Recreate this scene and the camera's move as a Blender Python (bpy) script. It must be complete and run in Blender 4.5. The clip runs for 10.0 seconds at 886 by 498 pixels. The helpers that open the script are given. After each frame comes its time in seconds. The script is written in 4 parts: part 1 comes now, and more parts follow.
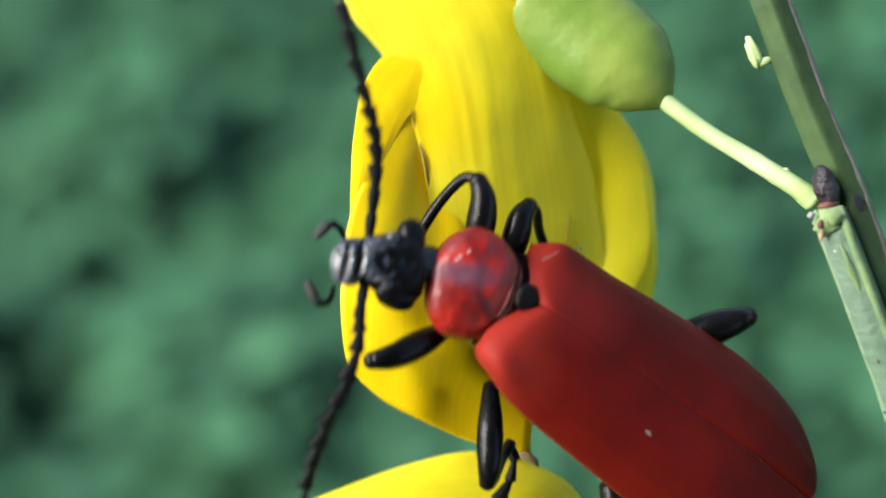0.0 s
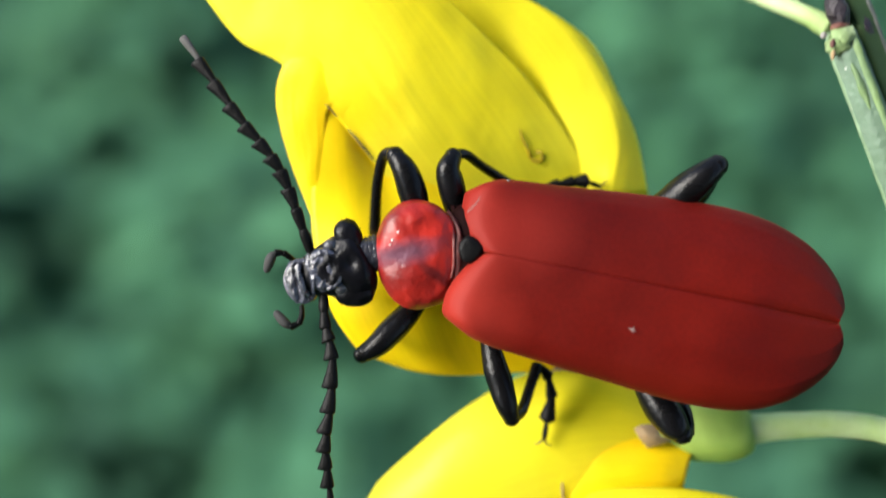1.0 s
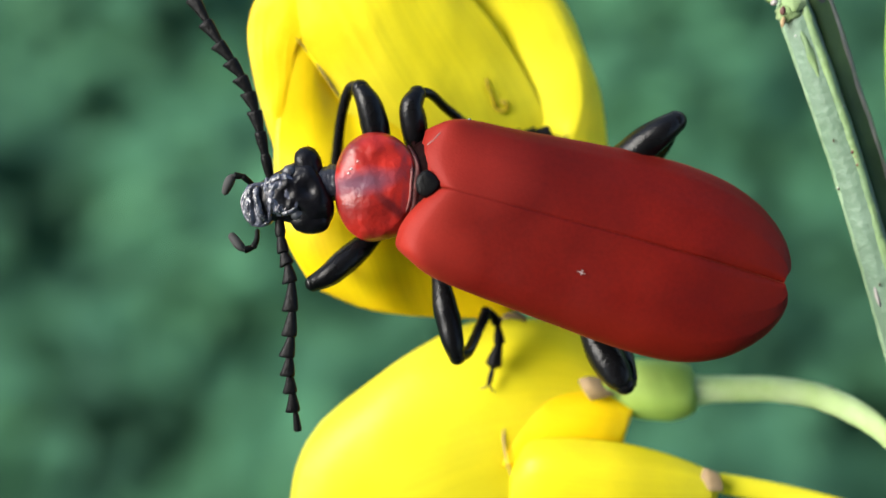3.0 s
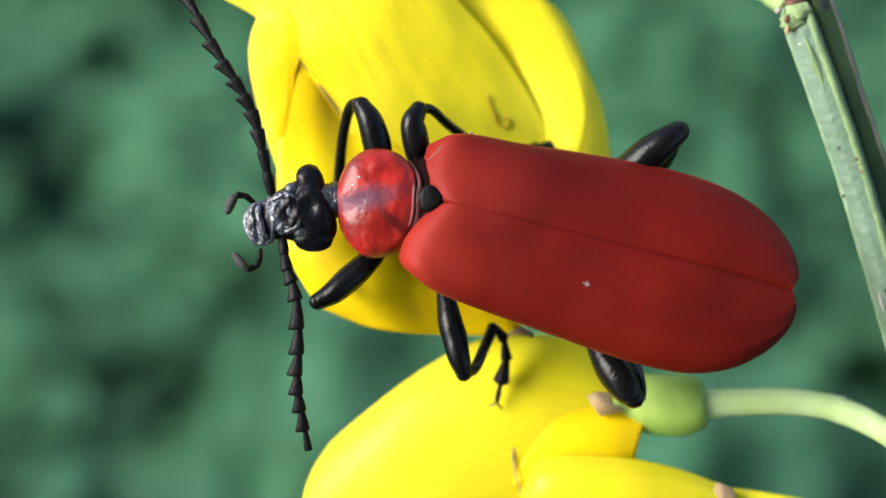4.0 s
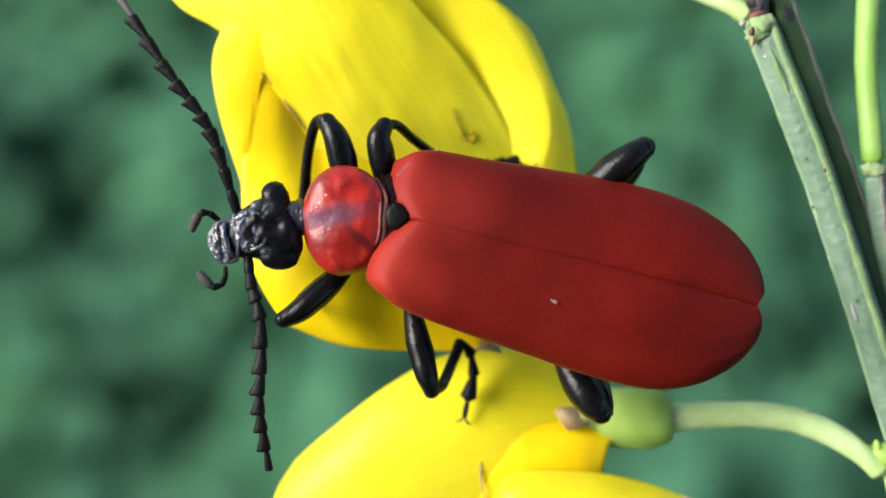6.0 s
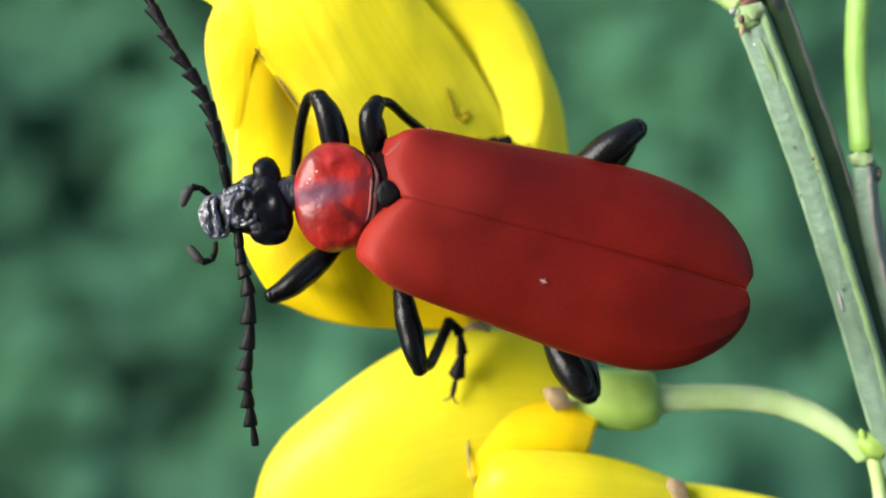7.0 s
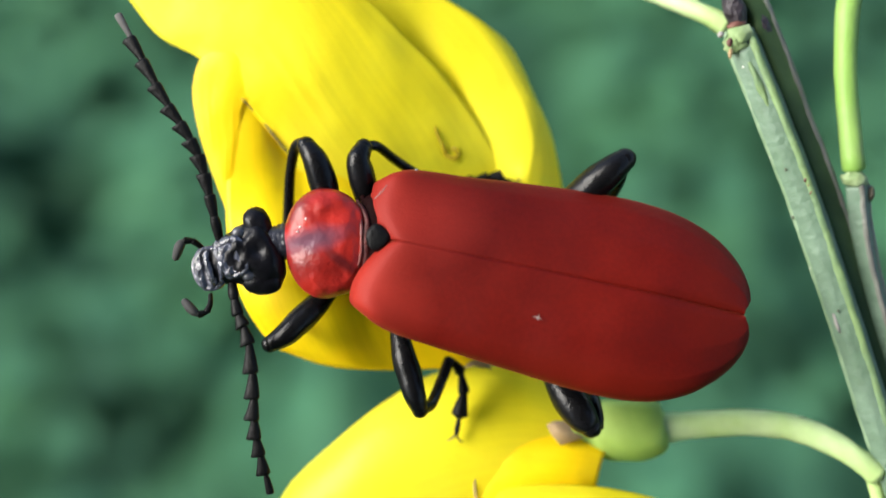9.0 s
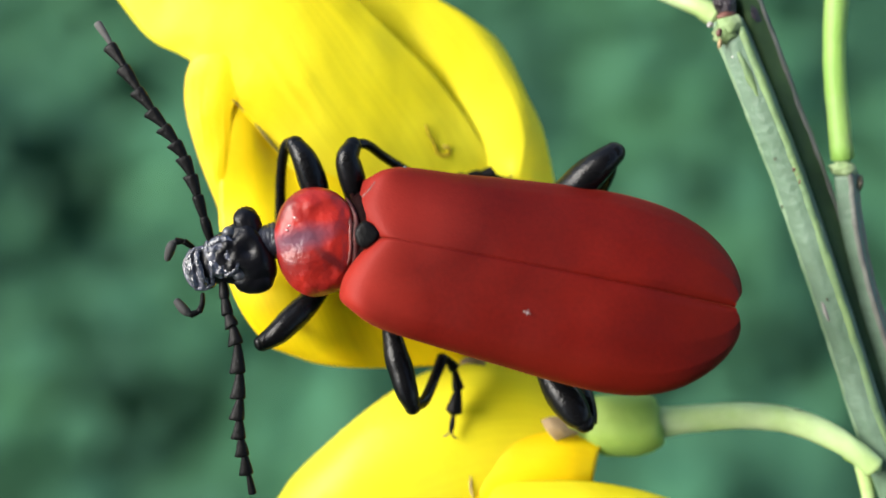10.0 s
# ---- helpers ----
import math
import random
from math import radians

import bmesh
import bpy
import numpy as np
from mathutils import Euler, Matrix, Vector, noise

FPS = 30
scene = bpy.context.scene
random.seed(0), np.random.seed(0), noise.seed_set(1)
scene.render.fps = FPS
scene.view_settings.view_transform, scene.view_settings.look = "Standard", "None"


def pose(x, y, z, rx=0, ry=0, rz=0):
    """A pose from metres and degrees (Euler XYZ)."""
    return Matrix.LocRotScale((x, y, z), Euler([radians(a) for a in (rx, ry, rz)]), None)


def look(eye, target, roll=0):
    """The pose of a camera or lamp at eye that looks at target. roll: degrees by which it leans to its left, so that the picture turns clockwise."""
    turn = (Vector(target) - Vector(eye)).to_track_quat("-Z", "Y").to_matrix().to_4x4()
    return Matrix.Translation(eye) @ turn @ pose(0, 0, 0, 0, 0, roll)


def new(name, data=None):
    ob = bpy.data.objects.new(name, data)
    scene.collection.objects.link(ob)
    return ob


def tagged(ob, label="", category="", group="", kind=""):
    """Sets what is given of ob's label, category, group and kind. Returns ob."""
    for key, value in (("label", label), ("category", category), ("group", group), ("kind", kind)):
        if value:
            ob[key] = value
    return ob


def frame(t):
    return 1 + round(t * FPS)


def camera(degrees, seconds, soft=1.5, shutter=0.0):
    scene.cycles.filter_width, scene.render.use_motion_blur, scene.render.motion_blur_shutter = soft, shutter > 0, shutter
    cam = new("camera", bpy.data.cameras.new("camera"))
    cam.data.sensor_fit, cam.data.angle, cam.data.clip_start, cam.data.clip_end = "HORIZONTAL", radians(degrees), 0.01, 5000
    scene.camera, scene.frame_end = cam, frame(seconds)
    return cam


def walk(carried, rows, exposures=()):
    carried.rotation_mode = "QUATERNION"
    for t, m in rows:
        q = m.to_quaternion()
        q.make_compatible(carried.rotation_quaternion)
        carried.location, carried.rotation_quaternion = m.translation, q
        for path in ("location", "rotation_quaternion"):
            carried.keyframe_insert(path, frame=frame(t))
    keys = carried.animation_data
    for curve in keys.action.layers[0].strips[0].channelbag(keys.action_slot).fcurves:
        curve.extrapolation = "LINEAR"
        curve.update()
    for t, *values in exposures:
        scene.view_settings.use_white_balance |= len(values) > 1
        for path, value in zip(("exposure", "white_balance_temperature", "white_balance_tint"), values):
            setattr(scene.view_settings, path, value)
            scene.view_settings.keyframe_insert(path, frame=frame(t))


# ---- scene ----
MM = 0.001
# ---- camera: held by hand, 36 mm from the beetle, turning a little (seconds, tilt, turn) ----
cam = camera(40, 10.0, soft=1.5, shutter=0.5)
cam.data.dof.use_dof = True
cam.data.dof.focus_distance = 0.0362
cam.data.dof.aperture_fstop = 27.0
walk(cam, [(t, pose(0, 0, 0.55, tilt, 0, turn)) for t, tilt, turn in [(0, 46.97, -0.96),
    (0.2, 46.38, -0.8),
    (0.5, 45.21, -0.11),
    (0.7, 43.46, 0.0),
    (1, 41.33, 0.0),
    (1.5, 42.69, 0.51),
    (2, 41.62, 0.19),
    (2.5, 40.0, 0.0),
    (3, 39.18, -0.37),
    (3.2, 38.8, -0.27),
    (4.3, 36.81, 0.0),
    (4.5, 37.74, 0.53),
    (5, 38.94, 1.6),
    (5.5, 38.4, 1.38),
    (5.7, 38.4, 1.06),
    (6.8, 37.74, 1.46),
    (7, 37.61, 1.6),
    (7.5, 37.74, 1.76),
    (8, 38.01, 0.27),
    (8.5, 38.8, 0.53),
    (9, 38.8, 0.27),
    (9.5, 38.08, 0.66),
    (10, 38.67, 1.6)]])

# ---- light: a bright, hazy sky, blocked on the near side by an added bush ----
world = bpy.data.worlds.new("world")
scene.world = world
world.use_nodes = True
wn = world.node_tree.nodes
sky = wn.new("ShaderNodeTexSky")
sky.sky_type, sky.sun_disc = "NISHITA", False
sky.sun_elevation, sky.sun_rotation = radians(37), radians(-100)
wn["Background"].inputs["Strength"].default_value = 0.12
world.node_tree.links.new(sky.outputs[0], wn["Background"].inputs["Color"])
sun = new("sun", bpy.data.lights.new("sun", "SUN"))
sun.data.energy, sun.data.angle, sun.data.color = 3.9, radians(40), (1.0, 0.955, 0.87)
sun.matrix_world = look((-0.78, -0.14, 1.15), (0, 0, 0.55))
scene.view_settings.exposure = 1.38


# ---- materials ----
def material(name, colour, rough=0.5, spread=0.15, size=900.0, relief=0.0, relief_size=3000.0, second=None, stretch=(1, 1, 1),
             sheen=0.0, coat=0.0, through_light=0.0, patch=300.0, island=False, specular=0.5, blotch=(), streak=0.0):
    """Base colour with two scales of variation, fine relief, and for petals and leaves some light passing through."""
    m = bpy.data.materials.new(name)
    m.use_nodes = True
    n, link = m.node_tree.nodes, m.node_tree.links.new
    b = n["Principled BSDF"]
    b.inputs["Roughness"].default_value = rough
    b.inputs["Sheen Weight"].default_value = sheen
    b.inputs["Sheen Roughness"].default_value = 0.30
    b.inputs["Sheen Tint"].default_value = (1.0, 0.22, 0.12, 1.0)
    b.inputs["Coat Weight"].default_value = coat
    b.inputs["Specular IOR Level"].default_value = specular
    where = n.new("ShaderNodeTexCoord")
    way = n.new("ShaderNodeMapping")
    way.inputs["Scale"].default_value = stretch
    link(where.outputs["Object"], way.inputs["Vector"])
    fine, wide = n.new("ShaderNodeTexNoise"), n.new("ShaderNodeTexNoise")
    fine.inputs["Scale"].default_value, fine.inputs["Detail"].default_value = size, 6
    wide.inputs["Scale"].default_value, wide.inputs["Detail"].default_value = patch, 3
    for tex in (fine, wide):
        link(way.outputs[0], tex.inputs["Vector"])
    ramp = n.new("ShaderNodeValToRGB")
    ramp.color_ramp.elements[0].position, ramp.color_ramp.elements[1].position = 0.35, 0.68
    low = second or [c * (1 - 2 * spread) for c in colour]
    ramp.color_ramp.elements[0].color, ramp.color_ramp.elements[1].color = (*low, 1), (*colour, 1)
    link(wide.outputs["Fac"], ramp.inputs["Fac"])
    value = n.new("ShaderNodeMapRange")
    value.inputs["To Min"].default_value, value.inputs["To Max"].default_value = 1 - spread, 1 + spread
    link(fine.outputs["Fac"], value.inputs["Value"])
    tint = n.new("ShaderNodeHueSaturation")
    link(ramp.outputs["Color"], tint.inputs["Color"])
    link(value.outputs[0], tint.inputs["Value"])
    colour_out = tint.outputs["Color"]
    if island:
        geo, hue, many = n.new("ShaderNodeNewGeometry"), n.new("ShaderNodeHueSaturation"), n.new("ShaderNodeMapRange")
        many.inputs["To Min"].default_value, many.inputs["To Max"].default_value = 0.72, 1.24
        link(geo.outputs["Random Per Island"], many.inputs["Value"])
        link(many.outputs[0], hue.inputs["Value"])
        link(colour_out, hue.inputs["Color"])
        colour_out = hue.outputs["Color"]
    if streak:  # fine veins running along a petal
        lane, vein, faint, tone = n.new("ShaderNodeMapping"), n.new("ShaderNodeTexNoise"), n.new("ShaderNodeMapRange"), n.new("ShaderNodeHueSaturation")
        lane.inputs["Scale"].default_value = (1.6, 34.0, 1.0)
        link(where.outputs["UV"], lane.inputs["Vector"])
        link(lane.outputs[0], vein.inputs["Vector"])
        vein.inputs["Scale"].default_value, vein.inputs["Detail"].default_value = 1.0, 5
        faint.inputs["To Min"].default_value, faint.inputs["To Max"].default_value = 1 - streak, 1 + streak
        link(vein.outputs["Fac"], faint.inputs["Value"])
        link(faint.outputs[0], tone.inputs["Value"])
        link(colour_out, tone.inputs["Color"])
        colour_out = tone.outputs["Color"]
    for (bx, by, bz), (ax, ay, az), turn, dusk, most in blotch:  # a patch of colour: centre and half lengths in mm, turn in degrees, colour, strength
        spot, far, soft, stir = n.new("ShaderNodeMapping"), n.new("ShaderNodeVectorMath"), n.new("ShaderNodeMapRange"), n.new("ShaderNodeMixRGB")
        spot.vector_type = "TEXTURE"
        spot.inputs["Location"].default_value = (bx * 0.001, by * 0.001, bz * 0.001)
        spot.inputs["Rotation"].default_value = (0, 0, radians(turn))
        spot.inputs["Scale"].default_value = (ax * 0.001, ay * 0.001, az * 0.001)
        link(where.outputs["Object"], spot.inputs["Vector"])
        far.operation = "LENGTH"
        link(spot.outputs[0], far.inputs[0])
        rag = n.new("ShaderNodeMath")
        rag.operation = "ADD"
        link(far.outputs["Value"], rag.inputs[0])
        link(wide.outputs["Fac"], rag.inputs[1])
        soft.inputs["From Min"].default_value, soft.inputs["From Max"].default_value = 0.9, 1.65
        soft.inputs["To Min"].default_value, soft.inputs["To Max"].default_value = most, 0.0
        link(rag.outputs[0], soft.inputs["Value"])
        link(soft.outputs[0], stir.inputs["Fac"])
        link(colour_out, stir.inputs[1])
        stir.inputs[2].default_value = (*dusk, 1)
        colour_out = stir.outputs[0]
    link(colour_out, b.inputs["Base Color"])
    if relief:
        grain, bump = n.new("ShaderNodeTexNoise"), n.new("ShaderNodeBump")
        grain.inputs["Scale"].default_value, grain.inputs["Detail"].default_value = relief_size, 4
        link(way.outputs[0], grain.inputs["Vector"])
        bump.inputs["Strength"].default_value, bump.inputs["Distance"].default_value = relief, 1.0 / relief_size
        link(grain.outputs["Fac"], bump.inputs["Height"])
        link(bump.outputs[0], b.inputs["Normal"])
    if through_light:
        thin, mix = n.new("ShaderNodeBsdfTranslucent"), n.new("ShaderNodeMixShader")
        link(colour_out, thin.inputs["Color"])
        mix.inputs["Fac"].default_value = through_light
        link(b.outputs[0], mix.inputs[1])
        link(thin.outputs[0], mix.inputs[2])
        link(mix.outputs[0], n["Material Output"].inputs["Surface"])
    return m


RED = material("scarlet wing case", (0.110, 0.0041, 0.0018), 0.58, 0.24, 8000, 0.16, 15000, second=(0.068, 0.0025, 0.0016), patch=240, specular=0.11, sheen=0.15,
               # brighter shoulders: light caught by fine hairs, put into the colour
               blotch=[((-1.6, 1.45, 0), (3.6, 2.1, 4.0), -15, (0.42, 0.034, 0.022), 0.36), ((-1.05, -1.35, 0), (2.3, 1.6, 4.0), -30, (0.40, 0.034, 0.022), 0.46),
                       # orange lower edge and rear: yellow light bounced off the petals, painted in
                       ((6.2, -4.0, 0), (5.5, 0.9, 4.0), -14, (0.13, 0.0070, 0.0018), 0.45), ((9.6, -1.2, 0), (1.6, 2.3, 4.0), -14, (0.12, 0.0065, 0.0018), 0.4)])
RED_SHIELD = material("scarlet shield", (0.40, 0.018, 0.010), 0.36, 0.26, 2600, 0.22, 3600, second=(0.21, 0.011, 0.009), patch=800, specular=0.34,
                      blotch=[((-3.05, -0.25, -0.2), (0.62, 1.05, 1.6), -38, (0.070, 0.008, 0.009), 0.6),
                              # lavender patch: the sky's reflection in the dent, painted on
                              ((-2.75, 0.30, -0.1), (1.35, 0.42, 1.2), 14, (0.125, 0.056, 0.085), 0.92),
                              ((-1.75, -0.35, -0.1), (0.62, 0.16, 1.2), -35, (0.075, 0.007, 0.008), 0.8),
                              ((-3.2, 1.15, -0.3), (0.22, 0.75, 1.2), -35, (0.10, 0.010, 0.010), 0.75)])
RIM_PALE = material("pale shield fold", (0.22, 0.06, 0.05), 0.45, 0.4, 3500, 0.4, 5000, second=(0.12, 0.03, 0.028), patch=1500, specular=0.4)
RIM = material("brownish shield rim", (0.10, 0.018, 0.015), 0.6, 0.4, 3500, 0.4, 5000, second=(0.06, 0.015, 0.015), patch=1500, specular=0.3)
BLACK = material("black chitin", (0.006, 0.006, 0.007), 0.27, 0.25, 2500, 0.16, 7000, patch=900, specular=0.17)
# bluish grey base stands in for broad sky sheen on the black face
BLACK_ROUGH = material("wrinkled black chitin, sky sheen in its colour", (0.080, 0.085, 0.122), 0.27, 0.40, 4500, 0.55, 3600, coat=0.25, patch=1500, specular=0.95, stretch=(1.3, 0.8, 1))
BLACK_EYE = material("dark grey eye", (0.05, 0.052, 0.062), 0.30, 0.2, 6000, 0.2, 12000, patch=1500, specular=0.6)
BLACK_HEAD = material("satin black chitin", (0.006, 0.006, 0.008), 0.29, 0.3, 3500, 0.22, 5000, patch=900, specular=0.15)
BLACK_NECK = material("grooved black chitin", (0.035, 0.037, 0.052), 0.34, 0.4, 4500, 0.4, 4000, patch=1500, specular=0.5)
BLACK_DULL = material("dull black chitin", (0.0040, 0.0040, 0.0044), 0.50, 0.25, 3000, 0.3, 9000, patch=900, specular=0.13)
MEMBRANE = material("dark red joint", (0.018, 0.004, 0.004), 0.7, 0.4, 3000, 0.3, 7000, specular=0.05)
WHITE_DUST = material("white dust", (0.75, 0.72, 0.68), 0.8, 0.1, 4000)
GREY_TIP = material("pale grey bristle", (0.34, 0.32, 0.30), 0.8, 0.3, 4000)
PALP_GREY = material("dull grey palp end", (0.045, 0.044, 0.044), 0.8, 0.4, 5000)
FEELER_TIP = material("greyish feeler tip", (0.13, 0.125, 0.12), 0.8, 0.4, 5000)
CLAW = material("brown claw", (0.06, 0.035, 0.02), 0.4, 0.2, 3000)
YELLOW = material("yellow petal", (0.90, 0.835, 0.045), 0.45, 0.03, 500, 0.06, 1800, second=(0.90, 0.79, 0.020), through_light=0.38, patch=160, specular=0.28, streak=0.10)
YELLOW_BANNER = material("yellow banner petal", (0.90, 0.835, 0.045), 0.45, 0.03, 500, 0.06, 1800, second=(0.90, 0.79, 0.020), through_light=0.38, patch=160, specular=0.28, streak=0.12,
                         blotch=[((-4.6, 5.0, -3.0), (1.7, 2.1, 3.0), 30, (0.95, 0.74, 0.004), 0.9)])
YELLOW_DEEP = material("deep yellow petal", (0.95, 0.77, 0.006), 0.42, 0.04, 500, 0.06, 1800, second=(0.94, 0.69, 0.004), through_light=0.40, patch=200, specular=0.28, streak=0.10)
BROWN = material("dry brown tissue", (0.48, 0.33, 0.17), 0.7, 0.2, 1500, 0.4, 4000, through_light=0.2)
RESIN = material("amber stain", (0.42, 0.28, 0.02), 0.2, 0.2, 2500)
SLIT_SHADE = material("painted petal slit shade", (0.16, 0.14, 0.05), 0.8, 0.2, 2500)
CALYX_BUD = material("green bud calyx", (0.31, 0.40, 0.075), 0.45, 0.14, 1100, 0.12, 4500, second=(0.17, 0.29, 0.04), through_light=0.25, patch=300)
CALYX = material("pale green calyx", (0.46, 0.62, 0.15), 0.45, 0.16, 1300, 0.08, 3500, second=(0.34, 0.52, 0.10), through_light=0.36, patch=350)
PEDICEL = material("light green stalk", (0.52, 0.65, 0.34), 0.45, 0.16, 1800, 0.12, 6000, second=(0.40, 0.56, 0.20), patch=600, through_light=0.12)
STALK_GREEN = material("fresh green stalk", (0.25, 0.37, 0.115), 0.5, 0.14, 1800, 0.15, 6000, second=(0.22, 0.39, 0.08), patch=600, through_light=0.12, specular=0.3)
TWIG_GREEN = material("ridged green twig", (0.125, 0.190, 0.135), 0.50, 0.28, 1700, 0.30, 4500, second=(0.090, 0.150, 0.095), patch=520, specular=0.30)
TWIG_RIDGE = material("pale twig ridge", (0.20, 0.29, 0.18), 0.5, 0.28, 1900, 0.3, 5000, second=(0.14, 0.22, 0.12), patch=900, specular=0.3)
SCAR = material("pale scar tissue", (0.27, 0.34, 0.19), 0.6, 0.28, 2200, 0.4, 5000, second=(0.17, 0.25, 0.10), patch=1200, specular=0.3)
TWIG_DARK = material("dull green stem", (0.055, 0.098, 0.036), 0.6, 0.25, 1600, 0.14, 5000, second=(0.030, 0.056, 0.022), patch=500, specular=0.15)
TWIG_GREY = material("greyish twig rib", (0.17, 0.175, 0.15), 0.5, 0.25, 1900, 0.3, 5000, second=(0.10, 0.10, 0.085), patch=700)
STREAK_GREEN = material("yellow-green bark", (0.155, 0.235, 0.095), 0.5, 0.30, 1900, 0.3, 5000, second=(0.11, 0.18, 0.09), patch=900, specular=0.3)
BROWN_GREEN = material("brownish green bark", (0.07, 0.06, 0.035), 0.6, 0.3, 2500, 0.4, 5000, second=(0.045, 0.05, 0.03), patch=1500)
BARK_RED = material("rust-brown bark", (0.16, 0.06, 0.035), 0.6, 0.3, 2500, 0.5, 5000, second=(0.09, 0.03, 0.025), patch=1500)
PURPLE = material("purple black scale", (0.018, 0.012, 0.018), 0.5, 0.3, 2500, 0.7, 4500)
LEAF = material("undergrowth leaf", (0.062, 0.178, 0.082), 0.7, 0.15, 80, 0.2, 120, second=(0.044, 0.126, 0.074), through_light=0.25, patch=16, island=True, specular=0.12)
SOIL = material("mossy ground", (0.050, 0.070, 0.045), 0.9, 0.4, 60, 0.8, 40, second=(0.050, 0.046, 0.038), patch=14)


# ---- mesh helpers, in millimetres ----
def thing(name, label, category, group=""):
    return tagged(new(name), label, category, group)


def part(name, bm, mat, parent, label="", origin=(0, 0, 0), smooth=True):
    """Links a bmesh (millimetres, in its thing's space) as one mesh under a thing or a part."""
    me = bpy.data.meshes.new(name)
    base = Vector(origin)
    for v in bm.verts:
        v.co = (v.co - base) * MM
    bmesh.ops.recalc_face_normals(bm, faces=bm.faces)
    for face in bm.faces:
        face.smooth = smooth
    bm.to_mesh(me)
    bm.free()
    me.materials.append(mat)
    ob = new(name, me)
    ob.parent = parent
    ob.location = base * MM
    if parent.type == "MESH":
        ob.location = base * MM - parent.location
    return tagged(ob, label)


def spline(points, n):
    """n points evenly along a Catmull-Rom curve."""
    p = [np.array(q, float) for q in points]
    p = [2 * p[0] - p[1], *p, 2 * p[-1] - p[-2]]
    out = []
    for k in range(n):
        x = k / (n - 1) * (len(p) - 3)
        i = min(int(x), len(p) - 4)
        s = x - i
        a, b, c, d = p[i : i + 4]
        out.append(0.5 * (2 * b + (c - a) * s + (2 * a - 5 * b + 4 * c - d) * s * s + (3 * b - a - 3 * c + d) * s**3))
    return out


def tube(bm, points, radii, n=18, sides=12, flat=1.0, ridges=0, ridge=0.0, up=(0, 0, 1), wobble=0.0):
    """A tapered tube with rounded ends along a curve. ridges: lengthwise ribs."""
    line = [Vector(q) for q in spline(points, n)]
    rad = [float(q[0]) for q in spline([(r, 0.0) for r in radii], n)]
    rings = []
    for k, c in enumerate(line):
        ahead = (line[min(k + 1, n - 1)] - line[max(k - 1, 0)]).normalized()
        side = ahead.cross(Vector(up))
        side = side.normalized() if side.length > 1e-4 else Vector((1, 0, 0))
        over = side.cross(ahead).normalized()
        ring = []
        for j in range(sides):
            a = 2 * math.pi * j / sides
            r = rad[k] * (1 + ridge * math.cos(ridges * a) + wobble * noise.noise(c * 2.3 + Vector((a, 0, 0))))
            ring.append(bm.verts.new(c + side * (r * math.cos(a)) + over * (r * flat * math.sin(a))))
        rings.append(ring)
    for a, b in zip(rings, rings[1:]):
        for j in range(sides):
            bm.faces.new((a[j], a[(j + 1) % sides], b[(j + 1) % sides], b[j]))
    for ring, c, other, r in ((rings[0], line[0], line[1], rad[0]), (rings[-1], line[-1], line[-2], rad[-1])):
        tip = bm.verts.new(c + (c - other).normalized() * r * 0.7)
        for j in range(sides):
            bm.faces.new((ring[j], ring[(j + 1) % sides], tip))
    return bm


def blob(bm, centre, axes, turn=0.0, tilt=0.0, bumps=0.0, scale=2.0, level=3, square=1.0):
    """An uneven ellipsoid. axes: half lengths; turn: degrees about z; square below 1 boxes it."""
    made = bmesh.ops.create_icosphere(bm, subdivisions=level, radius=1.0)["verts"]
    m = Matrix.Translation(centre) @ Matrix.Rotation(radians(turn), 4, "Z") @ Matrix.Rotation(radians(tilt), 4, "X")
    for v in made:
        c = Vector([math.copysign(abs(q) ** square, q) for q in v.co])
        grow = 1 + bumps * noise.noise(c * scale + Vector(centre))
        v.co = m @ Vector((c.x * axes[0] * grow, c.y * axes[1] * grow, c.z * axes[2] * grow))
    return bm


def sheet(bm, place, nu, nv, thick):
    """A curved sheet of real thickness. place(u, v), both 0 to 1, gives its upper face."""
    pts = np.array([[place(i / nu, j / nv) for j in range(nv + 1)] for i in range(nu + 1)], float)
    du, dv = np.gradient(pts, axis=0), np.gradient(pts, axis=1)
    nrm = np.cross(du, dv)
    nrm /= np.linalg.norm(nrm, axis=-1, keepdims=True) + 1e-9
    if nrm[..., 2].mean() < 0:
        nrm = -nrm
    low = pts - nrm * thick
    top = [[bm.verts.new(p) for p in row] for row in pts]
    bot = [[bm.verts.new(p) for p in row] for row in low]
    for i in range(nu):
        for j in range(nv):
            bm.faces.new((top[i][j], top[i + 1][j], top[i + 1][j + 1], top[i][j + 1]))
            bm.faces.new((bot[i][j], bot[i][j + 1], bot[i + 1][j + 1], bot[i + 1][j]))
    chart = bm.loops.layers.uv.verify()
    for rows in (top, bot):
        for i, row in enumerate(rows):
            for j, v in enumerate(row):
                for loop in v.link_loops:
                    loop[chart].uv = (i / nu, j / nv)
    edge = [(i, 0) for i in range(nu)] + [(nu, j) for j in range(nv)] + [(i, nv) for i in range(nu, 0, -1)] + [(0, j) for j in range(nv, 0, -1)]
    for (a, b), (c, d) in zip(edge, edge[1:] + edge[:1]):
        bm.faces.new((top[a][b], bot[a][b], bot[c][d], top[c][d]))
    return bm


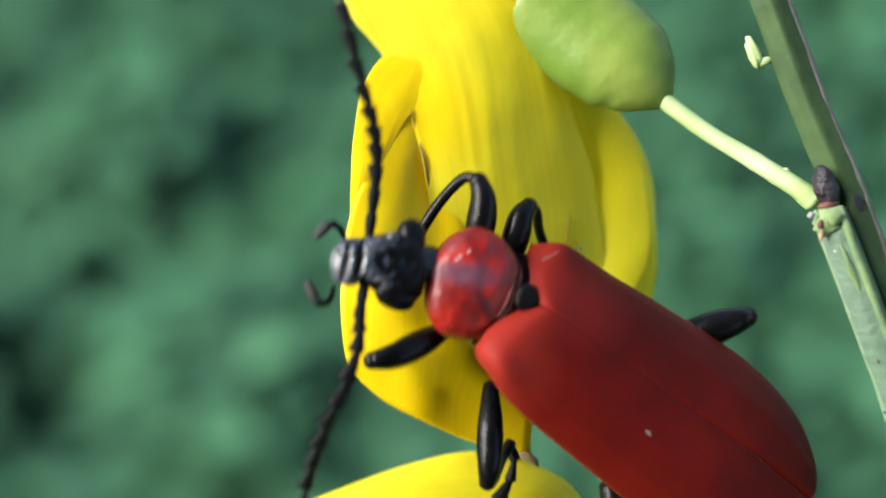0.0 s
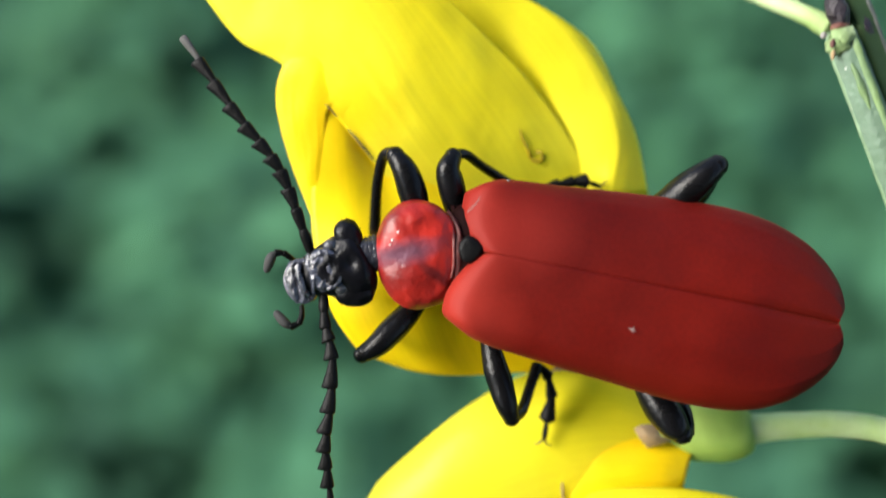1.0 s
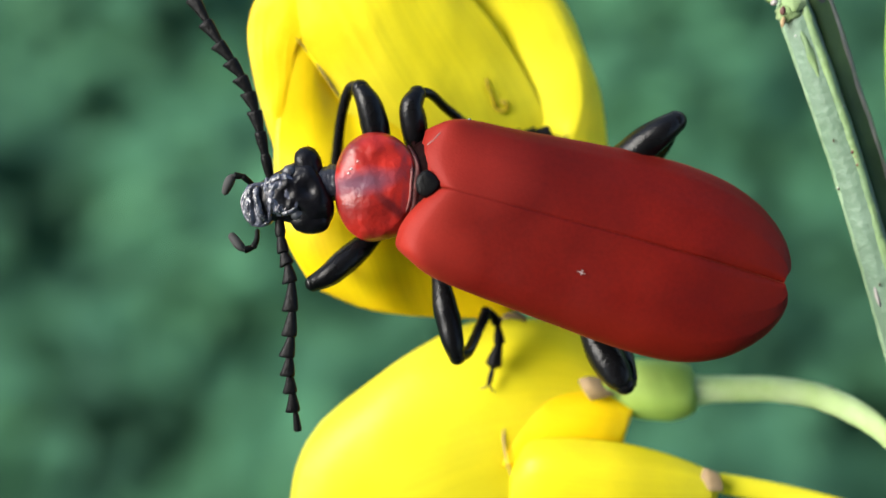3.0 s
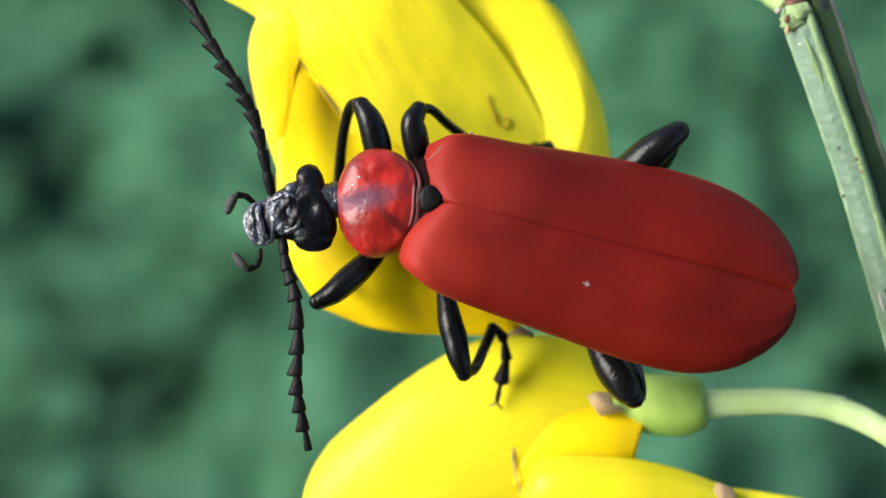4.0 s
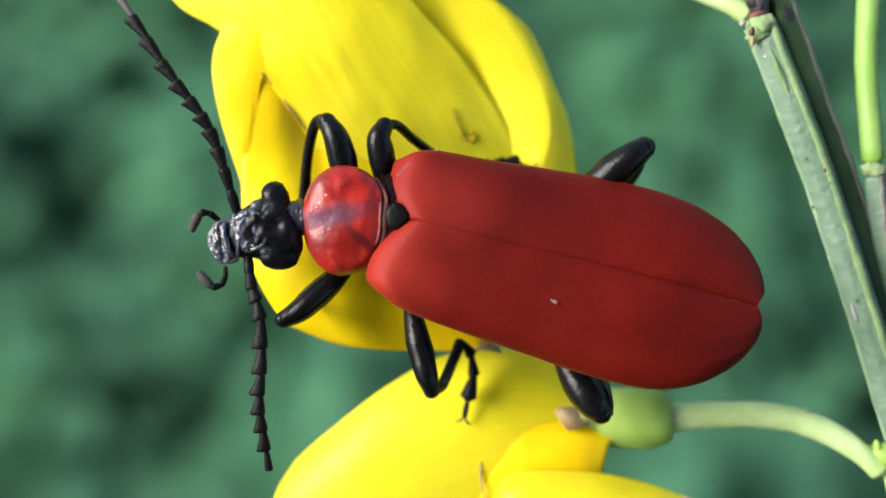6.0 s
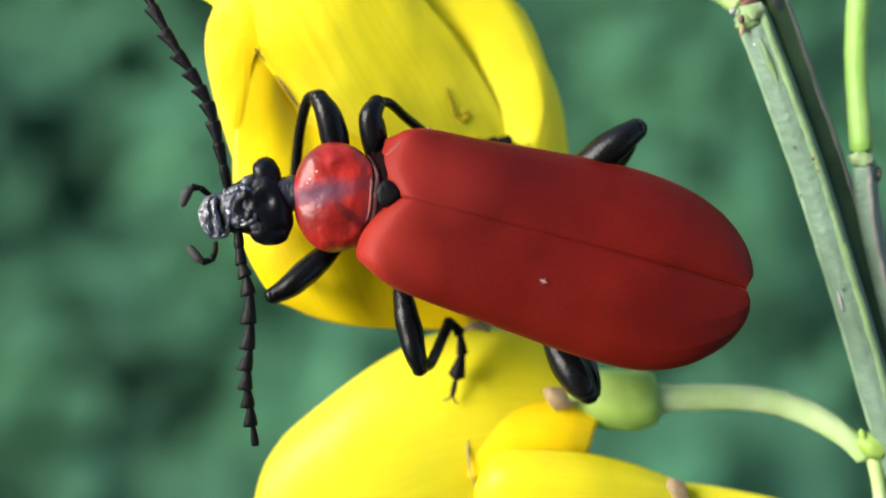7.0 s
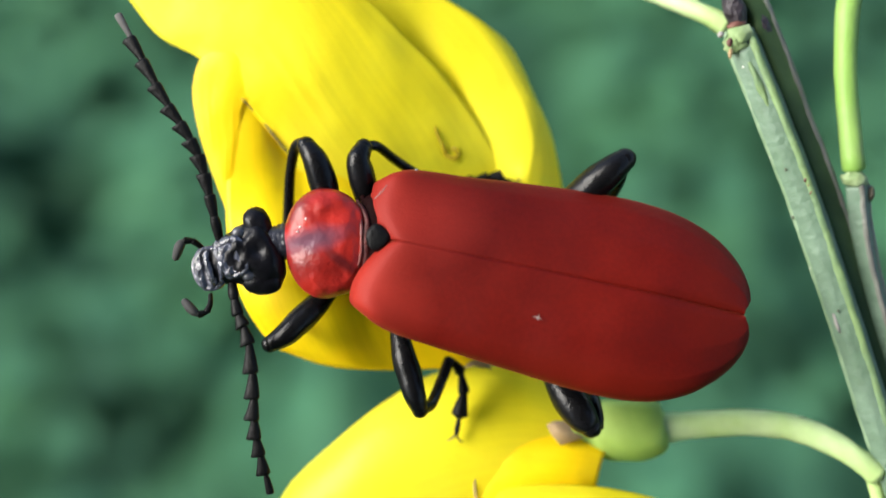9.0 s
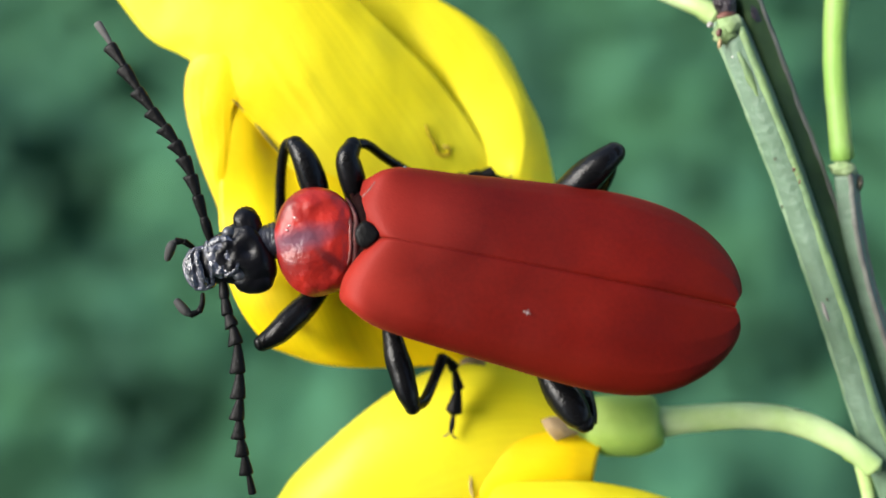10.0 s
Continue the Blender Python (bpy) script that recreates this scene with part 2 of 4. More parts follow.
def petal(rows, thick=0.09, ripple=0.03, n=30, folds=0.0105):
    """A petal over a few ribs: rows of points across it, one after another along it."""
    across = [spline(row, n + 1) for row in rows]
    along = [spline([row[j] for row in across], n + 1) for j in range(n + 1)]

    def place(u, v):
        p = along[round(v * n)][round(u * n)]
        w = ripple * noise.noise(Vector((p[0] * 0.9, p[1] * 0.9, p[2]))) + folds * noise.noise(Vector((v * 17, u * 2.2, rows[0][0][0])))
        return (p[0], p[1], p[2] + w)

    return sheet(bmesh.new(), place, n, n, thick)


def fluted(points, radii, ribs, only=None, n=70, wide=0.11):
    """A stem with sharp ribs at the given angles (degrees round it, 0 to the side, 90 to the front) and hollow sides between; only: the thin crest of one rib."""
    line = [Vector(q) for q in spline(points, n)]
    rad = [float(q[0]) for q in spline([(r, 0.0) for r in radii], n)]
    bm = bmesh.new()
    if only is not None:
        a = radians(only)
        crest = [c + Vector((math.cos(a), 0, math.sin(a))) * (r - wide * 0.72) for c, r in zip(line, rad)]
        return tube(bm, crest, [wide] * 6, n, 12, wobble=0.28)
    sides = 60
    rings = []
    for k, c in enumerate(line):
        ahead = (line[min(k + 1, n - 1)] - line[max(k - 1, 0)]).normalized()
        over = Vector((0, 0, 1)) - ahead * ahead.z
        over.normalize()
        side = ahead.cross(over).normalized()
        if side.x < 0:
            side = -side
        ring = []
        for j in range(sides):
            a = 360.0 * j / sides
            near = min(abs((a - rib + 180) % 360 - 180) for rib in ribs)
            r = rad[k] * (1 - 0.17 * min(1.0, near / 30.0) ** 0.8) * (1 + 0.03 * noise.noise(c * 1.5 + Vector((a * 0.02, 0, 0))))
            ring.append(bm.verts.new(c + side * (r * math.cos(radians(a))) + over * (r * math.sin(radians(a)))))
        rings.append(ring)
    for p, q in zip(rings, rings[1:]):
        for j in range(sides):
            bm.faces.new((p[j], p[(j + 1) % sides], q[(j + 1) % sides], q[j]))
    bm.faces.new(rings[0])
    bm.faces.new(rings[-1])
    return bm


# ---- ground and undergrowth ----
def ground_sheet():
    bm = bmesh.new()
    bmesh.ops.create_grid(bm, x_segments=60, y_segments=60, size=1.0)
    for v in bm.verts:
        v.co = Vector((math.copysign(abs(v.co.x) ** 3, v.co.x) * 400, math.copysign(abs(v.co.y) ** 3, v.co.y) * 400, 0))
        if v.co.length < 6:
            v.co.z = 0.03 * noise.noise(v.co * 3)
    me = bpy.data.meshes.new("ground")
    bm.to_mesh(me)
    bm.free()
    me.materials.append(SOIL)
    tagged(new("ground", me), "dark mossy ground under the low green leaves", "ground", kind="structure")


def leaves(name, spots, long_most, rnd, mat, label, category):
    """Many small folded leaves round the given spots, and a stem for each spot, as one mesh."""
    verts, faces = [], []
    for foot, head, spread, count in spots:
        for _ in range(count):
            a, lean = rnd.uniform(0, 2 * math.pi), rnd.uniform(-0.2, 0.7)
            long, wide = rnd.uniform(0.45, 1.0) * long_most, rnd.uniform(0.15, 0.32) * long_most
            base = foot.lerp(head, rnd.uniform(0.35, 1.0)) + Vector((rnd.gauss(0, spread), rnd.gauss(0, spread), rnd.gauss(0, spread * 0.3)))
            out = Vector((math.cos(a) * math.cos(lean), math.sin(a) * math.cos(lean), math.sin(lean)))
            side = Vector((-math.sin(a), math.cos(a), 0))
            k = len(verts)
            for s, w, d in ((0, 0.1, 0), (0.3, 0.85, 0.03), (0.65, 0.9, 0.12), (1, 0.05, 0.3)):
                mid = base + out * (long * s) - Vector((0, 0, long * d))
                fold = side * (wide * w)
                rise = Vector((0, 0, wide * 0.3 * w))
                verts += [mid + fold + rise, mid, mid - fold + rise]
            for s in range(3):
                i = k + 3 * s
                faces += [(i, i + 1, i + 4, i + 3), (i + 1, i + 2, i + 5, i + 4)]
        k = len(verts)
        for x, y in ((0.0012, 0), (-0.0006, 0.001), (-0.0006, -0.001)):
            verts += [foot + Vector((x, y, 0)), head + Vector((x, y, 0))]
        faces += [(k, k + 2, k + 3, k + 1), (k + 2, k + 4, k + 5, k + 3), (k + 4, k, k + 1, k + 5)]
    me = bpy.data.meshes.new(name)
    me.from_pydata(verts, [], faces)
    me.materials.append(mat)
    for poly in me.polygons:
        poly.use_smooth = True
    tagged(new(name, me), label, category, kind="stuff")


def undergrowth():
    """Low green leaves in tufts, far behind the flower."""
    rnd = random.Random(4)
    spots = []
    for n in range(15000):
        far, turn = 4.6 * rnd.random() ** 2.0, rnd.uniform(0, 2 * math.pi)
        x, y = far * math.sin(turn), 0.46 + far * math.cos(turn)
        lush = noise.noise(Vector((x * 13, y * 13, 7))) + 0.5 * noise.noise(Vector((x * 27, y * 27, 2)))
        lush += 0.35 * min(1.0, max(0.0, (x - 0.02) / 0.10))
        if lush < -0.42 and rnd.random() < 0.9:  # bare, shaded gaps between the tufts
            continue
        high = 0.03 + 0.085 * max(0, lush + 0.30) + rnd.uniform(0, 0.03)
        spots.append((Vector((x, y, -0.02)), Vector((x, y, high)), 0.022, rnd.randint(7, 11)))
    leaves("undergrowth", spots, 0.044, rnd, LEAF, "low shaded green leaves growing in tufts on the ground", "undergrowth")


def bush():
    """A dense, unseen bush, added to close the near side and block its sky light."""
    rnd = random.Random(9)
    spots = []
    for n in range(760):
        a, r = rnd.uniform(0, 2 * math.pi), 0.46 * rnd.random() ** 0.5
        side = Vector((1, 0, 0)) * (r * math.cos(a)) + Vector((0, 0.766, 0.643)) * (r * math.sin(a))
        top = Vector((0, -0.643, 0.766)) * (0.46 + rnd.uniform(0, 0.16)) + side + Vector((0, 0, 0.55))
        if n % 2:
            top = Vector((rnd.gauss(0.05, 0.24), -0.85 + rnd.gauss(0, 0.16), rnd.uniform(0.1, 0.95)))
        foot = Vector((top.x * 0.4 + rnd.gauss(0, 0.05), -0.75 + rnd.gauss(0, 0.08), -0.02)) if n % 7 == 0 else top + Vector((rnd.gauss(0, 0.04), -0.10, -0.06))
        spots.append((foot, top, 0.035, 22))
    leaves("bush", spots, 0.075, rnd, LEAF, "dense green bush added out of view to block sky light", "bush")


# ---- the broom twig with its bud ----
def broom_twig():
    root = thing("broom_twig", "ridged green broom twig with pale ribs and a dark stem", "twig")
    main_line = [(9.09, 13.25, -3), (10.13, 10.22, -2.9), (11.12, 7.70, -2.75), (11.75, 5.96, -2.7), (12.42, 4.02, -2.75), (13.08, 2.15, -2.8), (13.88, -0.34, -2.9), (14.99, -3.92, -3), (16.65, -9.33, -3.2)]
    main_ribs = (28, 105, 170, -60, 235)
    stem = part("main_stem", fluted(main_line, [0.60, 0.60, 0.60, 0.59, 0.60, 0.61, 0.62, 0.63, 0.64], main_ribs), TWIG_DARK, root, "dull dark green ridged stem")
    part("rib", fluted(main_line, [0.60, 0.60, 0.60, 0.59, 0.60, 0.61, 0.62, 0.63, 0.64], main_ribs, main_ribs[0], wide=0.15), TWIG_GREY, stem, "greyish brown rib")
    # the stem goes on down to the ground
    low = tube(bmesh.new(), [(16.58, -9.15, -3.2), (18, -30, -20), (22, -150, -130), (20, -330, -400), (18, -420, -540)], [0.6, 0.9, 1.4, 2.2, 2.8], 40, 12, ridges=5, ridge=0.1)
    part("lower_stem", low, TWIG_DARK, root, "dark green lower stem reaching the ground")
    # the lighter side shoot that starts at the joint
    shoot_line = [(10.70, 6.78, -2.3), (10.91, 6.07, -2.25), (11.68, 3.96, -2.2), (12.49, 1.68, -2.2), (13.21, -0.60, -2.2), (13.84, -2.61, -2.25), (14.91, -6.14, -2.35), (16.04, -9.19, -2.6)]
    shoot_thick = [0.50, 0.57, 0.57, 0.56, 0.55, 0.55, 0.56, 0.58]
    shoot_ribs = (176, 68, -8, -75, 250)
    shoot = part("side_shoot", fluted(shoot_line, shoot_thick, shoot_ribs), TWIG_GREEN, root, "fresh green ridged side shoot")
    part("rib", fluted(shoot_line, shoot_thick, shoot_ribs, shoot_ribs[0], wide=0.10), TWIG_RIDGE, shoot, "pale green rib")
    part("rib", fluted(shoot_line, shoot_thick, shoot_ribs, shoot_ribs[1], wide=0.14), STREAK_GREEN, shoot, "yellow-green rib")
    bm = blob(bmesh.new(), (10.54, 6.40, -2.05), (0.40, 0.36, 0.36), -20, 0, 0.35, 3.0)
    part("leaf_scar", bm, SCAR, shoot, "pale yellow-green cut scar at the joint")
    bm = petal([[(10.20, 6.82, -1.85), (10.51, 6.86, -1.7), (10.87, 6.94, -1.75)], [(10.26, 6.60, -1.8), (10.56, 6.61, -1.62), (10.98, 6.72, -1.7)], [(10.40, 6.39, -1.8), (10.67, 6.37, -1.66), (11.04, 6.57, -1.8)]], 0.07, 0.08, 10)
    part("scar_flap", bm, SCAR, shoot, "thin pale flap over the scar")
    part("scar_spot", blob(bmesh.new(), (10.24, 6.38, -1.72), (0.08, 0.13, 0.04), -10, 0, 0.5, 5, 3), BARK_RED, shoot, "small rust-brown spot in the scar")
    part("scar_spot", blob(bmesh.new(), (10.27, 6.05, -1.78), (0.06, 0.16, 0.05), -10, 0, 0.5, 5, 3), BROWN, shoot, "small ochre streak in the scar")
    part("scar_tip", blob(bmesh.new(), (10.01, 6.66, -1.85), (0.11, 0.10, 0.08), 30, 0, 0.4, 3, 2), GREY_TIP, shoot, "whitish torn tip of the scar")
    part("drop", blob(bmesh.new(), (10.62, 5.61, -1.66), (0.03, 0.03, 0.03), 0, 0, 0.1, 3, 3), WHITE_DUST, shoot, "tiny white grain")
    part("green_streak", tube(bmesh.new(), [(10.85, 5.77, -1.8), (11.01, 5.35, -1.76), (11.25, 4.76, -1.76), (11.49, 4.18, -1.8)], [0.05, 0.11, 0.09, 0.03], 20, 10, flat=0.6, wobble=0.5), STREAK_GREEN, shoot, "yellow-green streak below the scar")
    for angle, place, turn in ((68, 0.14, 60), (176, 0.36, 200), (68, 0.32, 20), (176, 0.47, 190), (68, 0.52, 50), (176, 0.26, 215), (-8, 0.30, 10), (68, 0.62, 30), (176, 0.58, 205)):
        k = min(int(place * 79), 78)
        at = Vector(spline(shoot_line, 80)[k]) + Vector((0.47 * math.cos(radians(angle)), 0, 0.47 * math.sin(radians(angle))))
        out = Vector((math.cos(radians(turn)) * 0.17, math.sin(radians(turn)) * 0.12, 0.06))
        part("hair", tube(bmesh.new(), [at, at + out * 0.5 + Vector((0, 0, 0.04)), at + out], [0.010, 0.008, 0.004], 6, 5), WHITE_DUST, shoot, "short white hair")
    bm = blob(bmesh.new(), (10.49, 7.45, -2.05), (0.34, 0.66, 0.36), 14, 0, 0.20, 2.6, 4)
    part("bud_scale", bm, PURPLE, root, "purple black bud scale at the joint")
    part("scale_foot", blob(bmesh.new(), (10.53, 6.94, -1.95), (0.32, 0.14, 0.2), 12, 0, 0.2, 2.6, 3), BARK_RED, root, "rust-brown foot of the bud scale")
    part("dark_collar", blob(bmesh.new(), (11.45, 6.96, -2.42), (0.26, 0.46, 0.26), 20, 0, 0.2, 2.6, 3), PURPLE, stem, "dark purplish patch on the stem at the joint")
    for x, y, z in ((12.55, 1.97, -1.66), (12.60, 1.73, -1.66), (12.43, 2.11, -1.66)):
        part("mark", blob(bmesh.new(), (x, y, z), (0.045, 0.075, 0.02), -25, 0, 0.6, 9, 3), BARK_RED, shoot, "rust-red mark on the rib")
    for x, y, z in ((13.36, -1.94, -1.75), (11.87, 2.44, -1.75), (12.05, 0.97, -1.75)):
        part("speck", blob(bmesh.new(), (x, y, z), (0.03, 0.05, 0.02), 10, 0, 0.6, 12, 3), BROWN_GREEN, shoot, "small dark speck")
    part("scuff", blob(bmesh.new(), (13.36, -2.33, -1.95), (0.05, 0.30, 0.08), 18, 0, 0.5, 5, 3), GREY_TIP, shoot, "pale scuff on the rib")
    # stalk rising beside the shoot, with its node
    bm = tube(bmesh.new(), [(15.75, 16.2, -3.4), (15.1, 11.6, -3.1), (14.55, 8.9, -2.9), (14.22, 7.2, -2.8), (14.10, 5.2, -2.7), (14.20, 2.45, -2.5)], [0.36, 0.37, 0.38, 0.37, 0.35, 0.36], 40, 16, wobble=0.06)
    part("upright_stalk", bm, STALK_GREEN, root, "light green upright flower stalk")
    bm = blob(bmesh.new(), (14.20, 2.10, -2.4), (0.42, 0.26, 0.40), -12, 0, 0.3, 2.5)
    part("stalk_node", bm, SCAR, root, "swollen pale node")
    part("node_bump", blob(bmesh.new(), (14.68, 1.66, -2.4), (0.11, 0.24, 0.14), -10, 0, 0.3, 3, 3), BROWN_GREEN, root, "small brownish bump under the node")
    spur_line = [(14.26, 1.92, -2.5), (14.42, 0.4, -2.6), (14.80, -1.6, -2.6), (15.45, -3.9, -2.65), (16.2, -6.7, -2.8)]
    spur_ribs = (160, 80, 15, -60, 240)
    spur = part("short_spur", fluted(spur_line, [0.40, 0.38, 0.36, 0.38, 0.42], spur_ribs), TWIG_GREEN, root, "green spur under the node")
    for angle in spur_ribs[1:3]:
        part("rib", fluted(spur_line, [0.40, 0.38, 0.36, 0.38, 0.42], spur_ribs, angle, wide=0.10), TWIG_GREY, spur, "greyish rib")
    # the node from which the open flower hangs
    bm = blob(bmesh.new(), (14.55, -6.89, -2.6), (0.60, 0.42, 0.50), -25, 0, 0.30, 2.4)
    blob(bm, (14.19, -6.53, -2.4), (0.12, 0.24, 0.14), 20, 0, 0.3, 3, 2)
    part("flower_node", bm, CALYX, root, "pale green node carrying the flower stalk")
    bm = tube(bmesh.new(), [(14.59, -7.12, -2.7), (14.80, -8.15, -2.7), (15.09, -9.97, -2.9)], [0.24, 0.22, 0.22], 16, 10)
    part("small_stipule", bm, PEDICEL, root, "short yellowish green stipule")
    bm = blob(bmesh.new(), (8.64, 11.53, -2.9), (0.20, 0.5, 0.12), 22, 0, 0.3, 2.4)
    blob(bm, (8.97, 11.24, -2.95), (0.3, 0.14, 0.14), 25, 0, 0.2, 2.4, 2)
    part("stipule", bm, PEDICEL, root, "small curled green stipule on the stem")
    return root

# ---- the bud above ----
def flower_bud():
    root = thing("flower_bud", "closed yellow bud in a pale green calyx on its own stalk", "flower bud")
    bm = tube(bmesh.new(), [(5.75, 9.68, -4.1), (7.12, 8.82, -3.7), (8.7, 8.0, -3.1), (9.75, 7.45, -2.75), (10.35, 7.10, -2.7)], [0.27, 0.26, 0.28, 0.31, 0.36], 40, 14, wobble=0.10)
    for x, y, z in ((7.30, 8.52, -3.5), (9.45, 7.90, -2.75)):
        blob(bm, (x, y, z), (0.10, 0.06, 0.07), -30, 0, 0.4, 3, 2)
    part("bud_stalk", bm, PEDICEL, root, "light green bud stalk")
    bm = tube(bmesh.new(), [(5.84, 9.62, -4.1), (5.50, 9.88, -4.2), (5.08, 10.2, -4.35), (4.34, 10.74, -4.6), (2.77, 11.66, -5.0), (1.35, 12.50, -5.2)], [0.36, 0.85, 1.28, 1.66, 1.76, 1.70], 40, 30, 0.75, wobble=0.04, ridges=3, ridge=0.02)
    part("calyx", bm, CALYX_BUD, root, "pale green bell-shaped calyx of the bud")
    bm = tube(bmesh.new(), [(2.5, 11.85, -5.0), (0.9, 12.73, -5.3), (-0.99, 13.79, -5.5), (-3.09, 14.93, -5.6), (-4.42, 15.58, -5.6)], [1.62, 1.72, 1.5, 1.05, 0.35], 30, 24, 0.75, wobble=0.06)
    part("bud_petal", bm, YELLOW_DEEP, root, "closed yellow bud petals")
    return root


# ---- the open flower ----
def broom_flower():
    root = thing("broom_flower", "open bright yellow broom flower on a curved green stalk", "flower")
    blade = [
        [(-9.39, 8.87, -3.8), (-9.08, 9.66, -3.5), (-8.23, 10.17, -3.1), (-6.43, 10.15, -2.5), (-4.14, 9.92, -2.3)],
        [(-9.00, 8.36, -3.7), (-7.35, 8.79, -3.2), (-5.91, 9.01, -2.6), (-4.26, 9.31, -2.1), (-2.83, 9.24, -2.1)],
        [(-7.88, 6.96, -3.6), (-6.16, 7.54, -3.05), (-4.49, 8.15, -2.55), (-2.89, 8.56, -2.4), (-1.40, 8.16, -2.75)],
        [(-6.50, 6.17, -3.45), (-4.90, 6.42, -3), (-3.44, 6.85, -2.7), (-1.67, 7.29, -2.85), (0.05, 6.85, -3.4)],
        [(-5.16, 4.85, -3.3), (-3.83, 5.03, -3.02), (-2.57, 5.33, -2.9), (-0.52, 5.69, -3.25), (1.50, 5.42, -3.9)],
        [(-3.55, 2.86, -3.9), (-2.44, 3.11, -3.65), (-1.25, 3.37, -3.55), (0.93, 3.68, -3.9), (3.01, 3.27, -4.5)]]
    blade.append([(-1.78, 0.40, -5.3), (-0.64, 0.77, -5), (0.68, 0.96, -4.9), (2.18, 0.96, -5), (4.10, 1.16, -5.4)])
    hood = part("banner_petal", petal(blade, ripple=0.05, folds=0.018, n=44), YELLOW_BANNER, root, "broad arched yellow banner petal")
    top = [v.co / MM for v in hood.data.vertices]

    def laid(points, lifts):
        """The points, let down on the banner petal."""
        return [(x, y, min(top, key=lambda c: (c.x - x) ** 2 + (c.y - y) ** 2 - 0.02 * c.z).z + lift) for (x, y, _), lift in zip(points, lifts)]

    # the edge of the banner that is folded forward, growing out of its face
    flap = petal([
        [(-6.48, 6.31, -3.43), (-6.02, 6.50, -3.28), (-5.37, 6.55, -3.12), (-4.64, 6.40, -3.06), (-4.02, 6.03, -3.12)],
        [(-6.70, 5.63, -3.46), (-6.21, 5.76, -3.34), (-5.50, 5.80, -3.18), (-4.74, 5.65, -3.13), (-4.03, 5.41, -3.2)],
        [(-6.74, 4.77, -3.5), (-6.30, 4.86, -3.38), (-5.84, 4.92, -3.28), (-5.44, 4.90, -3.25), (-5.08, 4.81, -3.26)],
        [(-6.42, 3.37, -3.55), (-6.12, 3.46, -3.44), (-5.78, 3.54, -3.38), (-5.49, 3.59, -3.37), (-5.26, 3.60, -3.43)],
        [(-6.03, 2.24, -3.62), (-5.88, 2.29, -3.55), (-5.73, 2.34, -3.5), (-5.56, 2.37, -3.5), (-5.42, 2.41, -3.52)],
        [(-5.66, 1.26, -3.68), (-5.62, 1.27, -3.66), (-5.58, 1.29, -3.65), (-5.55, 1.31, -3.65), (-5.47, 1.33, -3.65)]], thick=0.05, ripple=0.05, n=34, folds=0.005)
    part("folded_petal", flap, YELLOW_DEEP, root, "petal edge folded forward")
    inner = petal([
        [(-5.40, 5.50, -3.60), (-4.50, 5.20, -3.58), (-3.60, 4.60, -3.85), (-2.20, 3.60, -4.2), (-0.50, 3.10, -4.7)],
        [(-5.46, 4.70, -3.35), (-4.60, 4.36, -3.44), (-3.74, 3.68, -4.0), (-2.27, 2.58, -3.95), (-0.45, 2.06, -4.45)],
        [(-5.70, 1.47, -3.50), (-4.43, 1.65, -3.45), (-2.98, 1.11, -3.75), (-1.17, 0.38, -3.75), (1.03, 0.20, -4.25)],
        [(-5.25, -1.05, -2.9), (-3.95, -0.87, -2.5), (-2.54, -1.04, -2.4), (-0.78, -1.39, -2.5), (1.74, -1.79, -3.45)],
        [(-4.31, -2.78, -3.3), (-3.28, -2.66, -2.9), (-2.02, -2.64, -2.7), (-0.43, -2.86, -3.25), (2.10, -2.88, -3.55)],
        [(-3.53, -3.26, -3.7), (-2.62, -3.56, -3.6), (-1.52, -3.69, -3.4), (0.11, -3.73, -3.85), (2.49, -3.65, -3.95)]], ripple=0.05, folds=0.005)
    part("inner_petal", inner, YELLOW_DEEP, root, "deep yellow inner petal under the beetle's head")
    back = petal([
        [(-3.40, 10.26, -4.3), (-2.47, 10.27, -4.2), (-1.55, 10.10, -4.25), (-0.63, 9.87, -4.5), (0.24, 9.59, -4.9)],
        [(-1.73, 8.85, -4.1), (-0.81, 8.92, -4), (0.11, 8.85, -4.1), (0.85, 8.62, -4.3), (1.57, 8.24, -4.7)],
        [(-0.26, 6.97, -4.1), (0.75, 7.31, -3.92), (1.91, 7.54, -3.98), (2.61, 7.38, -4.12), (3.31, 6.97, -4.5)],
        [(1.15, 5.47, -4.25), (2.04, 5.67, -4), (3.26, 5.70, -3.98), (3.87, 5.43, -4.12), (4.26, 5.11, -4.5)],
        [(2.54, 3.27, -4.7), (3.18, 3.45, -4.25), (4.01, 3.73, -4.05), (4.39, 3.82, -4.22), (4.79, 3.87, -4.58)],
        [(3.03, 1.71, -5.05), (3.37, 1.77, -4.6), (3.73, 1.90, -4.22), (4.41, 1.94, -4.36), (5.21, 1.97, -4.8)]], ripple=0.04, folds=0.016, n=36)
    part("side_petal", back, YELLOW, root, "yellow side petal behind the banner")
